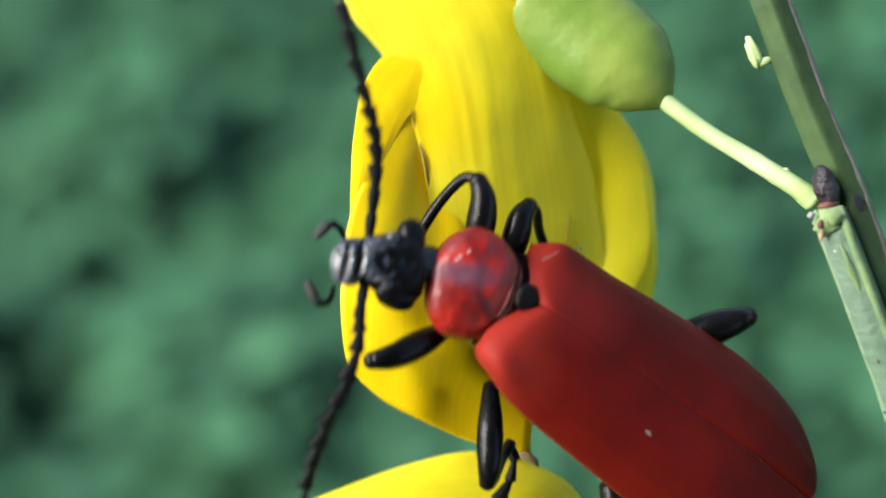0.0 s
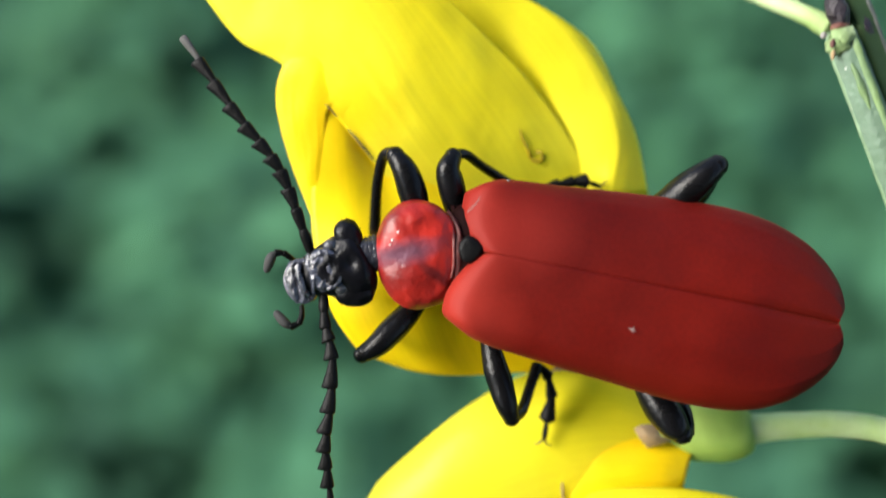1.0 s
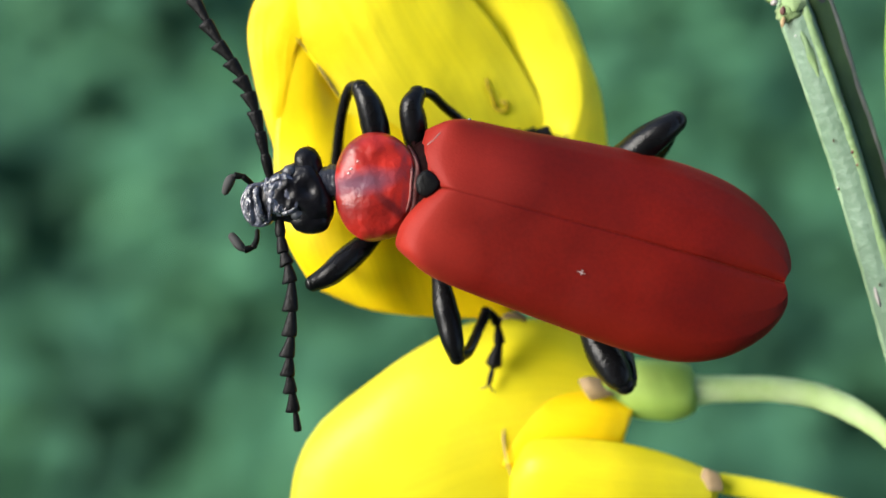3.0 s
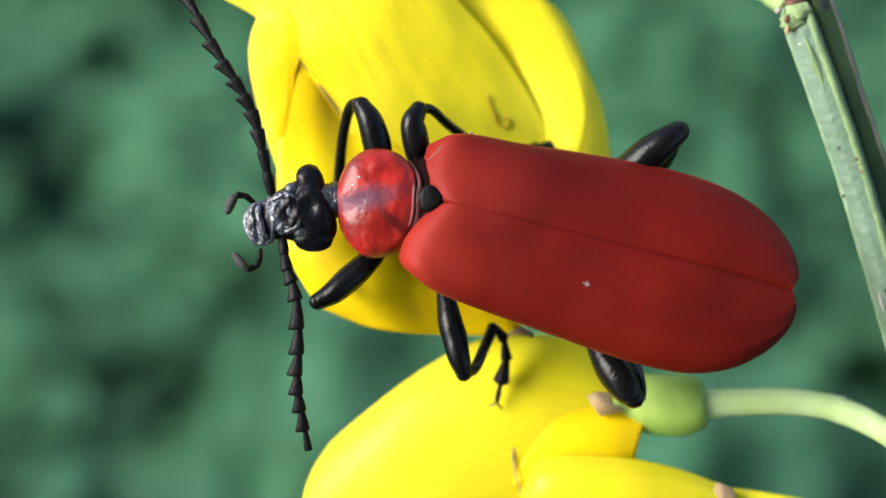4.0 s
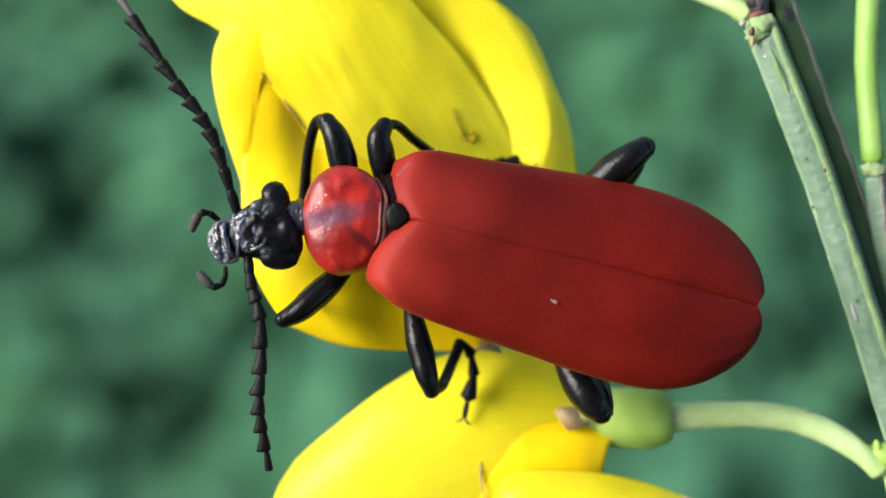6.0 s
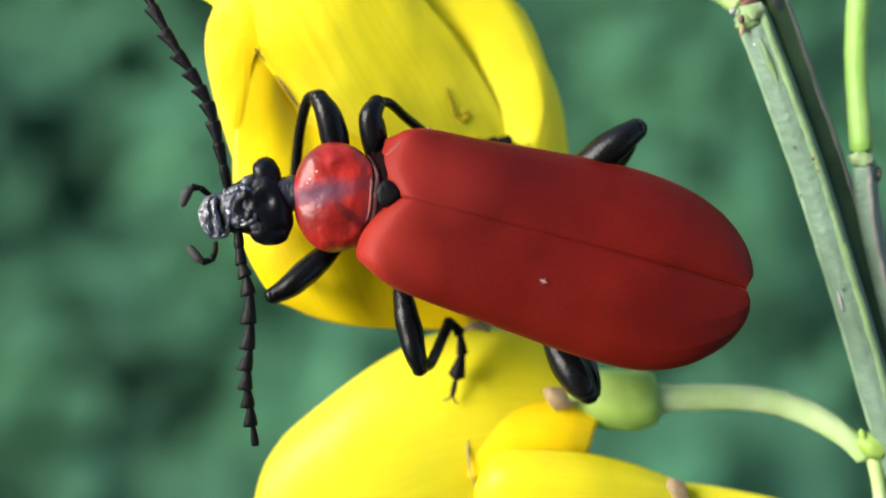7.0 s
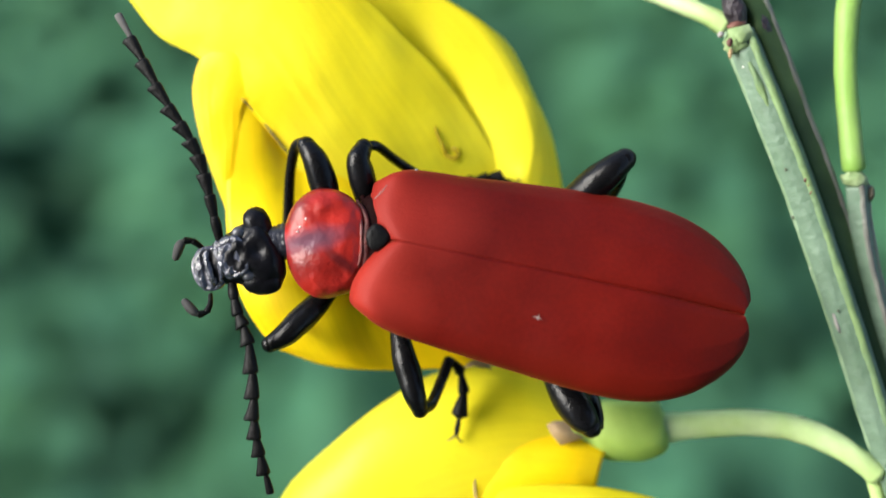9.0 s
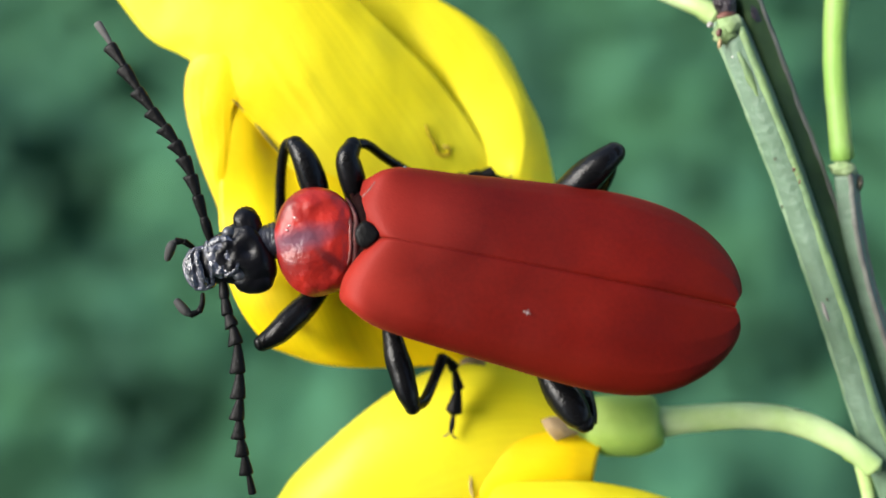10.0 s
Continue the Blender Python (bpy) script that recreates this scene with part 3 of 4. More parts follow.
    wing = petal([
        [(5.70, -4.83, -4.6), (5.57, -5.53, -4.3), (5.38, -6.64, -4.3), (5.22, -7.97, -4.5), (4.99, -9.74, -4.9)],
        [(4.02, -3.71, -4.6), (3.87, -4.84, -4), (3.77, -6.21, -3.9), (3.70, -7.89, -4.1), (3.66, -10.07, -4.7)],
        [(1.23, -3.81, -4.7), (1.21, -5.08, -4), (1.24, -6.72, -3.7), (1.43, -8.61, -4), (1.80, -11.22, -4.8)],
        [(-0.86, -4.96, -4.9), (-1.33, -6.16, -4.2), (-1.39, -7.76, -3.9), (-1.03, -9.76, -4.2), (-0.36, -11.99, -4.9)],
        [(-2.91, -6.67, -5.2), (-3.25, -7.64, -4.7), (-3.42, -8.94, -4.5), (-3.21, -10.44, -4.7), (-2.34, -12.18, -5.2)],
        [(-3.81, -7.56, -5.5), (-4.32, -8.42, -5.3), (-4.61, -9.53, -5.2), (-4.59, -10.88, -5.3), (-3.85, -12.08, -5.5)]])
    part("wing_petal", wing, YELLOW, root, "rounded yellow wing petal")
    lip = petal([
        [(2.04, -8.54, -4.1), (2.09, -7.52, -4.05), (2.42, -6.44, -4.2), (3.10, -5.49, -4.7)],
        [(2.67, -8.40, -3.88), (2.94, -7.29, -3.8), (3.32, -6.21, -3.95), (4.01, -5.28, -4.5)],
        [(3.94, -8.19, -3.75), (4.11, -7.16, -3.62), (4.40, -6.19, -3.8), (4.76, -5.46, -4.5)],
        [(5.22, -8.02, -3.8), (5.29, -7.16, -3.6), (5.48, -6.27, -3.7), (5.67, -5.64, -4.4)],
        [(6.07, -7.73, -4), (6.17, -7.14, -3.8), (6.32, -6.55, -3.8), (6.50, -6.15, -4)]], n=24)
    part("claw_petal", lip, YELLOW_DEEP, root, "short deep yellow petal base")
    part("crease", tube(bmesh.new(), [(2.46, -6.33, -3.98), (2.29, -6.84, -3.86), (2.21, -7.47, -3.8), (2.34, -8.20, -3.8), (2.63, -8.94, -3.85)], [0.012, 0.03, 0.035, 0.03, 0.02], 24, 6, wobble=0.6), BROWN, root, "brown crease between the petals")
    keel = petal([
        [(2.58, -8.26, -3.4), (2.46, -8.70, -3.2), (2.49, -9.36, -3.3), (2.58, -9.88, -3.6)],
        [(3.18, -7.43, -3.4), (3.20, -7.95, -2.6), (3.38, -8.83, -2.6), (3.62, -10.08, -3.3)],
        [(5.35, -7.32, -3.4), (5.33, -7.95, -2.6), (5.42, -9.01, -2.6), (5.61, -10.44, -3.3)],
        [(7.38, -7.65, -3.6), (7.35, -8.14, -3), (7.44, -9.10, -3), (7.54, -10.31, -3.5)],
        [(9.15, -8.23, -3.8), (9.17, -8.50, -3.5), (9.17, -9.01, -3.5), (9.09, -9.75, -3.8)]], n=24)
    part("keel_petal", keel, YELLOW, root, "smooth yellow keel petal")
    part("petal_tip", tube(bmesh.new(), [(8.53, -8.55, -3.9), (9.65, -8.64, -4), (11.59, -8.90, -4.1), (13.58, -9.28, -4.2), (15.13, -9.66, -4.4)], [0.28, 0.34, 0.34, 0.32, 0.22], 24, 12, 0.5), YELLOW, root)
    bm = petal([[(8.66, -8.03, -3.5), (8.89, -8.09, -3.45), (9.18, -8.18, -3.55)], [(8.56, -8.32, -3.36), (8.87, -8.39, -3.32), (9.27, -8.45, -3.45)], [(8.68, -8.69, -3.4), (8.96, -8.76, -3.36), (9.35, -8.75, -3.5)]], 0.05, 0.10, 10)
    part("withered_tip", bm, BROWN, root, "pale brown withered tip of the keel petal")
    # dark strip standing in for shade in the gap at the banner's edge
    part("slit", tube(bmesh.new(), laid([(-5.17, 4.90, -3.7), (-4.63, 4.32, -3.6), (-4.10, 3.66, -3.5), (-3.44, 2.83, -3.5)], (0.07, 0.07, 0.05, 0.04)), [0.015, 0.032, 0.038, 0.032], 20, 8, wobble=0.5), SLIT_SHADE, hood, "thin dark strip for the shaded gap beside the banner petal")
    bm = tube(bmesh.new(), laid([(0.96, 4.07, -2.8), (1.03, 3.79, -2.8), (1.21, 3.46, -2.9), (1.29, 3.20, -3)], (0.03,) * 5), [0.02, 0.03, 0.035, 0.045], 14, 8, wobble=0.4)
    tube(bm, laid([(1.31, 3.17, -3), (1.54, 3.08, -3), (1.72, 3.20, -3), (1.61, 3.38, -3), (1.38, 3.38, -3)], (0.03,) * 5), [0.04, 0.05, 0.045, 0.04, 0.025], 20, 8, wobble=0.4)
    part("stain", bm, RESIN, hood, "small curled amber stain")
    # calyx, its withered lip, the curved stalk
    bm = tube(bmesh.new(), [(5.70, -5.66, -4.6), (6.51, -5.69, -4.4), (7.32, -5.71, -4.3), (7.89, -5.66, -4.2), (8.26, -5.64, -4.17), (8.40, -5.62, -4.15)], [0.74, 0.95, 1.0, 0.96, 0.80, 0.52], 40, 36, 0.85, ridges=5, ridge=0.035, wobble=0.06)
    calyx = part("calyx", bm, CALYX, root, "pale green swollen calyx")
    lipm = petal([[(4.47, -5.47, -3.6), (4.73, -5.33, -3.5), (5.20, -5.34, -3.6)], [(4.67, -5.82, -3.5), (4.94, -5.68, -3.3), (5.31, -5.66, -3.4)], [(4.94, -6.12, -3.6), (5.27, -6.00, -3.5), (5.70, -5.87, -3.6)]], 0.06, 0.10, 10)
    part("withered_lip", lipm, BROWN, calyx, "withered brown calyx lip")
    bm = petal([[(1.76, -3.42, -3.9), (2.12, -3.30, -3.8), (2.67, -3.49, -3.8)], [(1.94, -3.68, -3.9), (2.21, -3.63, -3.8), (2.76, -3.72, -3.8)]], 0.05, 0.06, 8)
    part("withered_edge", bm, BROWN, root, "brown withered petal edge")
    bm = tube(bmesh.new(), [(7.95, -5.68, -4.2), (8.40, -5.62, -4.15), (9.29, -5.51, -4), (10.83, -5.38, -3.6), (12.19, -5.50, -3.3), (13.34, -5.92, -3), (14.13, -6.44, -2.8), (14.71, -6.95, -2.75)],
              [0.60, 0.50, 0.44, 0.43, 0.42, 0.40, 0.36, 0.34], 60, 20, wobble=0.07, ridges=3, ridge=0.05)
    stalk = part("flower_stalk", bm, PEDICEL, root, "curved light green flower stalk")
    bm = blob(bmesh.new(), (12.43, -5.16, -2.95), (0.16, 0.05, 0.06), -15, 0, 0.4, 3, 2)
    part("stalk_scale", bm, TWIG_RIDGE, stalk, "tiny pale scale")
    return root


# ---- the cardinal beetle ----
def segment(a, b, out, size, flare):
    """One feeler segment: a flattened cone that widens to a tooth on its outer side and ends abruptly."""
    bm = bmesh.new()
    along = (b - a).normalized()
    over = along.cross(out).normalized()
    rings = []
    for t, outer, inner in ((-0.08, 0.085, 0.085), (0.15, 0.105, 0.10), (0.4, 0.155, 0.13), (0.65, 0.22, 0.155), (0.85, 0.28, 0.165), (0.97, 0.325, 0.165), (1.02, 0.29, 0.14), (1.01, 0.19, 0.12), (1.04, 0.09, 0.08)):
        outer = (outer - inner) * flare + inner if t > 0 else outer
        ring = []
        for j in range(12):
            c, d = math.cos(j * math.pi / 6), math.sin(j * math.pi / 6)
            ring.append(bm.verts.new(a.lerp(b, t) + out * (size * (outer if c > 0 else inner) * c) + over * (size * inner * 0.85 * d)))
        rings.append(ring)
    for p, q in zip(rings, rings[1:]):
        for j in range(12):
            bm.faces.new((p[j], p[(j + 1) % 12], q[(j + 1) % 12], q[j]))
    bm.faces.new(rings[0])
    bm.faces.new(rings[-1])
    return bm



def beetle():
    root = thing("beetle", "red beetle with black head and legs, clinging to a yellow flower", "beetle")
    hind = Matrix.Translation((-0.39, 0.34, 0.2)) @ Matrix.Rotation(radians(-11.7), 4, "Z") @ Matrix.Rotation(radians(-10), 4, "X")

    # wing cases: half width along the body, from the shoulder to the tip
    run = [-0.82, -0.3, 0.3, 2.0, 4.0, 5.6, 7.2, 8.4, 9.4, 10.05, 10.45, 10.68, 10.80, 10.86]
    half = [1.95, 2.24, 2.42, 2.58, 2.76, 2.87, 2.88, 2.72, 2.34, 1.88, 1.46, 1.10, 0.84, 0.62]
    curve = np.array(spline(list(zip(run, half)), 300))
    for hand in (1, -1):
        def place(u, v, hand=hand):
            s = v
            along = 1 - (1 - u) ** 1.7
            core = -0.82 + 11.68 * along
            w = float(np.interp(core, curve[:, 0], curve[:, 1]))
            lip = 0.82 - 0.82 * math.sin(min(1.0, s / (0.34 if hand > 0 else 0.50)) * math.pi / 2) ** 0.85 + 0.70 * max(0, (s - 0.60) / 0.40) ** 2
            x = core + (0.11 * along**8 * min(1.0, s / 0.22) if hand < 0 else 0.0) + lip * (1 - along) ** 5 - 0.26 * math.exp(-(s / 0.36) ** 2) * along**20 - 0.06 * math.sin(math.pi * s) * along**40
            phi = s * radians(97)
            y = w * math.sin(phi) * (1.0 if hand > 0 else 1.045 + 0.055 * min(1.0, max(0.0, (core - 4.5) / 4.5))) - 0.003
            high = 1.25 * (0.55 + 0.45 * math.sin(min(1, (x + 1.6) / 4.5) * math.pi / 2)) * (0.45 + 0.55 * math.sin(min(1, (10.9 - x) / 3.4) * math.pi / 2))
            z = high * (math.cos(phi) - 1) * 0.95 - (0.002 + 0.13 * max(0, (x - 4.2) / 6.5)) * math.exp(-(s / (0.016 + 0.022 * max(0, x / 10.9))) ** 2)
            z += 0.22 * math.exp(-(((x + 0.15) / 0.7) ** 2 + ((s - 0.62) / 0.2) ** 2)) - 0.05 * math.exp(-(((x - 0.9) / 1.1) ** 2 + ((s - 0.28) / 0.22) ** 2))
            z -= 0.45 * max(0, (x - 6.5) / 4.2) ** 2 + 0.30 * max(0, (0.8 - x) / 1.8) ** 2
            z += 0.018 * (math.exp(-((s - 0.30) / 0.05) ** 2) + math.exp(-((s - 0.55) / 0.05) ** 2)) * min(1, max(0, x - 0.5))
            z += 0.03 * noise.noise(Vector((x * 0.8, y * 1.1, 5))) - 0.32 * math.exp(-(along * 11.7 / 0.30) ** 2)
            return tuple(hind @ Vector((x, hand * y, z)))
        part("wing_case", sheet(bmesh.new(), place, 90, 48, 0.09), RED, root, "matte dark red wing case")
    bm = tube(bmesh.new(), [(3.75, -1.91, 0.4), (3.85, -1.94, 0.41), (3.98, -1.99, 0.4)], [0.006, 0.016, 0.006], 8, 6)
    tube(bm, [(3.90, -1.86, 0.4), (3.88, -1.96, 0.41), (3.85, -2.01, 0.4)], [0.006, 0.012, 0.006], 8, 6)
    part("dust_speck", bm, GREY_TIP, root, "white dust speck")
    part("hair", tube(bmesh.new(), [(-0.82, 1.46, 0.28), (-0.59, 1.68, 0.32), (-0.44, 1.88, 0.3)], [0.012, 0.014, 0.01], 8, 5), GREY_TIP, root, "single pale hair")
    part("dust_speck", blob(bmesh.new(), (0.40, 2.37, -0.42), (0.05, 0.03, 0.03), 0, 0, 0.3, 3, 2), GREY_TIP, root, "white dust speck")
    # body under the wing cases
    m = hind @ Matrix.Translation((4.6, 0, -1.75))
    bm = blob(bmesh.new(), (0, 0, 0), (5.75, 2.2, 0.8), 0, 0, 0.05)
    bm.transform(m)
    part("abdomen", bm, BLACK_DULL, root, "black abdomen")
    bm = blob(bmesh.new(), (-0.83, 0.27, -1), (0.9, 1.5, 0.75), -5, 0, 0.08)
    part("thorax", bm, MEMBRANE, root, "black thorax")
    bm = blob(bmesh.new(), (-0.70, 0.38, -0.13), (0.37, 0.40, 0.14), -8, 0, 0.15, 2, 3, 0.8)
    for v in bm.verts:
        v.co.y = 0.37 + (v.co.y - 0.37) * (1.0 - 0.55 * max(0.0, (v.co.x + 0.70) / 0.34))
    part("scutellum", bm, BLACK_DULL, root, "small black triangular shield")
    # round neck shield, dented in the middle
    bm = blob(bmesh.new(), (0, 0, 0), (1.26, 1.62, 0.78), 0, 0, 0.03, 2, 5, 0.9)
    for v in bm.verts:
        x, y, z = v.co
        if z > 0:
            z -= 0.13 * math.exp(-((y / 0.34) ** 2 + ((x + 0.3) / 0.9) ** 2)) + 0.09 * math.exp(-(((abs(y) - 0.85) / 0.35) ** 2 + ((x - 0.3) / 0.45) ** 2))
            z += 0.08 * math.exp(-(((x - 1.08) / 0.12) ** 2)) + 0.04 * noise.noise(Vector((x * 2.2, y * 2.2, 1))) + 0.02 * noise.noise(Vector((x * 6, y * 6, 1)))
        v.co = (x, y, z)
    bm.transform(Matrix.Translation((-2.24, 0.22, -0.75)) @ Matrix.Rotation(radians(4), 4, "Z") @ Matrix.Rotation(radians(6), 4, "X"))
    shield = part("neck_shield", bm, RED_SHIELD, root, "round glossy red neck shield, dusky dented middle with painted sky sheen")
    part("rim", tube(bmesh.new(), [(-1.38, 1.49, -0.65), (-1.10, 1.02, -0.38), (-1.05, 0.35, -0.28), (-1.13, -0.40, -0.4), (-1.48, -1.08, -0.72)], [0.05, 0.08, 0.10, 0.08, 0.05], 40, 10, wobble=0.6), RIM, shield, "brownish red rear rim")
    part("rim", tube(bmesh.new(), [(-1.54, 1.42, -0.60), (-1.27, 0.98, -0.31), (-1.20, 0.35, -0.20), (-1.28, -0.38, -0.32), (-1.62, -1.02, -0.66)], [0.03, 0.045, 0.05, 0.045, 0.03], 40, 8, wobble=0.5), RIM_PALE, shield, "pale pinkish fold along the rim")
    part("membrane", tube(bmesh.new(), [(-1.22, 1.63, -1), (-0.96, 0.94, -0.72), (-0.91, 0.27, -0.66), (-1.04, -0.49, -0.75), (-1.46, -1.26, -1.1)], [0.08, 0.11, 0.13, 0.11, 0.08], 20, 10), MEMBRANE, shield, "dark joint membrane")
    for x, y, z, long in (((-2.81, 0.91, -0.04) + (0.045,)), ((-2.98, 0.68, -0.09) + (0.06,)), ((-3.05, 0.55, -0.13) + (0.035,))):
        part("dust_speck", blob(bmesh.new(), (x, y, z), (long, 0.03, 0.05), 40, 0, 0.3, 3, 2), WHITE_DUST, shield, "white dust speck")
    # head
    m = Matrix.Translation((-4.22, -0.05, -0.95)) @ Matrix.Rotation(radians(10), 4, "Z")
    bm = tube(bmesh.new(), [(-1.62, -0.15, 0.0), (-1.3, -0.12, 0.04), (-0.95, -0.06, 0.08), (-0.5, -0.02, 0.08), (0.0, 0, 0.04), (0.28, 0.05, 0), (0.50, 0.12, -0.05)], [0.50, 0.62, 0.72, 0.90, 1.06, 0.98, 0.50], 70, 64, 0.66, wobble=0.0)
    for v in bm.verts:
        c = v.co.copy()
        out = Vector((0, c.y, c.z * 0.8)).normalized() if c.yz.length > 1e-4 else Vector((0, 0, 0))
        for x, y, z, r, far in ( (-1.0, 0.0, 0.62, 0.34, 0.06), (-0.62, 0.36, 0.66, 0.13, 0.10), (-0.60, -0.36, 0.66, 0.13, 0.10),
                                (-0.62, 0.0, 0.7, 0.16, -0.10), (0.0, 0.05, 0.75, 0.24, -0.20), (-0.40, 0.60, 0.6, 0.15, -0.12), (-0.36, -0.60, 0.6, 0.15, -0.12), (-1.12, 0.25, 0.5, 0.1, 0.08), (-1.12, -0.35, 0.5, 0.1, 0.08)):
            v.co += out * far * math.exp(-((c - Vector((x, y, z))).length / r) ** 2)
        v.co += out * 0.02 * noise.noise(c * 3.0)
    bm.transform(m)
    head = part("head", bm, BLACK_HEAD, root, "shiny wrinkled black head")
    for x, y, z, size, turn in ((0.05, 0.80, 0.12, (0.40, 0.56, 0.40), 8), (-0.06, -0.72, 0.10, (0.62, 0.52, 0.40), -8)):
        bm = blob(bmesh.new(), (x, y, z), size, turn, 0, 0.06, 2, 4, 0.85)
        bm.transform(m)
        part("temple", bm, BLACK_HEAD, head, "smooth swollen black temple")
    bm = blob(bmesh.new(), (-0.80, -0.02, 0.30), (0.50, 0.62, 0.34), 0, 0, 0.05, 3.2, 5, 0.78)
    for v in bm.verts:  # a hollow brow with pits
        if v.co.z > 0.3:
            v.co.z -= 0.04 * math.exp(-(((v.co.x + 0.78) / 0.26) ** 2 + ((v.co.y + 0.02) / 0.36) ** 2)) - 0.06 * noise.noise(v.co * 5.0) - 0.035 * noise.noise(v.co * 12.0)
    bm.transform(m)
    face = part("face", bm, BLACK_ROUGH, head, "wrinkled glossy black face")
    for line, r in (([(-1.16, 0.36, 0.50), (-0.86, 0.52, 0.52), (-0.52, 0.42, 0.54), (-0.36, 0.12, 0.56), (-0.36, -0.22, 0.56), (-0.52, -0.48, 0.52), (-0.86, -0.54, 0.52)], 0.125),
                    ([(-1.20, 0.52, 0.40), (-1.18, 0.20, 0.54), (-1.16, -0.16, 0.54), (-1.20, -0.54, 0.40)], 0.11),
                    ([(-0.96, 0.22, 0.52), (-0.80, 0.10, 0.51), (-0.74, -0.10, 0.51)], 0.06), ([(-0.98, -0.30, 0.51), (-0.80, -0.28, 0.51), (-0.66, -0.14, 0.51)], 0.055),
                    ([(-0.62, 0.26, 0.52), (-0.58, 0.08, 0.51)], 0.055), ([(-1.02, 0.34, 0.50), (-0.84, 0.34, 0.50), (-0.66, 0.18, 0.50)], 0.06),
                    ([(-0.60, -0.04, 0.50), (-0.52, -0.20, 0.50), (-0.62, -0.36, 0.49)], 0.07), ([(-0.98, -0.02, 0.51), (-0.92, -0.16, 0.51)], 0.05)):
        line = [(x, y, z - 0.25 * r) for x, y, z in line]
        bm = tube(bmesh.new(), line, [r * 0.7, r, r * 0.8, r * 1.1, r * 0.6], 30, 10, wobble=0.6)
        for v in bm.verts:
            v.co += 0.035 * noise.noise_vector(v.co * 7.0)
        bm.transform(m)
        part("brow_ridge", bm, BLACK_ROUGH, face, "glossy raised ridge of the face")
    for x, y in ((-0.50, 0.68), (-0.42, -0.60)):
        bm = blob(bmesh.new(), (x, y, 0.36), (0.22, 0.20, 0.20), 0, 0, 0.02)
        bm.transform(m)
        part("eye", bm, BLACK_EYE, head, "small bulging dark grey eye")
    bm = blob(bmesh.new(), (-1.55, -0.20, 0.10), (0.46, 0.66, 0.36), 0, 0, 0.05, 3, 5, 0.72)
    for v in bm.verts:
        if v.co.z > 0.1:
            v.co.z -= 0.10 * math.exp(-(((v.co.x + 1.36) / 0.09) ** 2)) + 0.10 * math.exp(-(((v.co.x + 1.66) / 0.08) ** 2)) - 0.04 * noise.noise(v.co * 6.0) - 0.03 * noise.noise(v.co * 13.0)
    bm.transform(m)
    lip = part("upper_lip", bm, BLACK_ROUGH, head, "glossy black upper lip")
    for line, r in (([(-1.30, 0.38, 0.27), (-1.62, 0.36, 0.27), (-1.92, 0.12, 0.23), (-1.98, -0.25, 0.21), (-1.86, -0.62, 0.23), (-1.56, -0.80, 0.23), (-1.30, -0.74, 0.25)], 0.095),
                    ([(-1.50, 0.30, 0.37), (-1.54, 0.02, 0.42), (-1.52, -0.35, 0.42), (-1.46, -0.66, 0.35)], 0.11),
                    ([(-1.76, 0.20, 0.31), (-1.80, -0.12, 0.33), (-1.76, -0.46, 0.31)], 0.00)):
        bm = tube(bmesh.new(), line, [r * 0.7, r, r, r * 0.7], 30, 10, wobble=0.3)
        bm.transform(m)
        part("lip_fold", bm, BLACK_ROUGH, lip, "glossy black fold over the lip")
    rnd = random.Random(12)
    bm = bmesh.new()
    for x, y, z, size in ((0.05, 0.80, 0.12, (0.40, 0.56, 0.40)), (-0.06, -0.72, 0.10, (0.62, 0.52, 0.40))):
        for _ in range(46):
            way = Vector((rnd.gauss(0, 1), rnd.gauss(0, 1), rnd.uniform(-0.3, 0.8))).normalized()
            foot = Vector((x + way.x * size[0] * 0.97, y + way.y * size[1] * 0.97, z + way.z * size[2] * 0.97))
            tip = foot + way * rnd.uniform(0.05, 0.11) + Vector((-0.04, 0, 0))
            tube(bm, [foot, foot.lerp(tip, 0.5) + Vector((0.01, 0, 0.01)), tip], [0.010, 0.008, 0.003], 4, 4)
    bm.transform(m)
    part("bristle", bm, BLACK_DULL, head, "short fine black bristles")
    for x in (0.40, 0.53, 0.66, 0.78):
        bm = tube(bmesh.new(), [(x - 0.07, 0.2, 0.0), (x, 0.2, 0.02), (x + 0.07, 0.2, 0.0)], [0.50, 0.56, 0.50], 8, 24, 0.85, wobble=0.08)
        bm.transform(m)
        part("neck_ring", bm, BLACK_NECK, head)
    for line in ([(-5.95, 0.05, -1.3), (-6.11, 0.19, -1.15), (-6.27, 0.32, -1.05), (-6.51, 0.32, -1), (-6.65, 0.15, -1), (-6.79, -0.22, -1.1)],
                 [(-5.78, -1.27, -1.3), (-5.76, -1.55, -1.15), (-5.84, -1.80, -1.05), (-6.09, -1.88, -1), (-6.27, -1.73, -1), (-6.53, -1.46, -1.1)]):
        base = part("palp", tube(bmesh.new(), line[:3], [0.07, 0.085, 0.10], 12, 10, wobble=0.1), BLACK_DULL, root, "short jointed black palp")
        part("palp_joint", tube(bmesh.new(), line[2:4], [0.07, 0.10, 0.115], 10, 10, wobble=0.1), BLACK_DULL, base)
        part("palp_tip", tube(bmesh.new(), line[3:], [0.08, 0.14, 0.15, 0.11], 12, 10, wobble=0.12), PALP_GREY, base, "dull grey blunt end of the palp")

    # feelers: eleven saw-toothed segments each, teeth to the outer side
    feelers = []
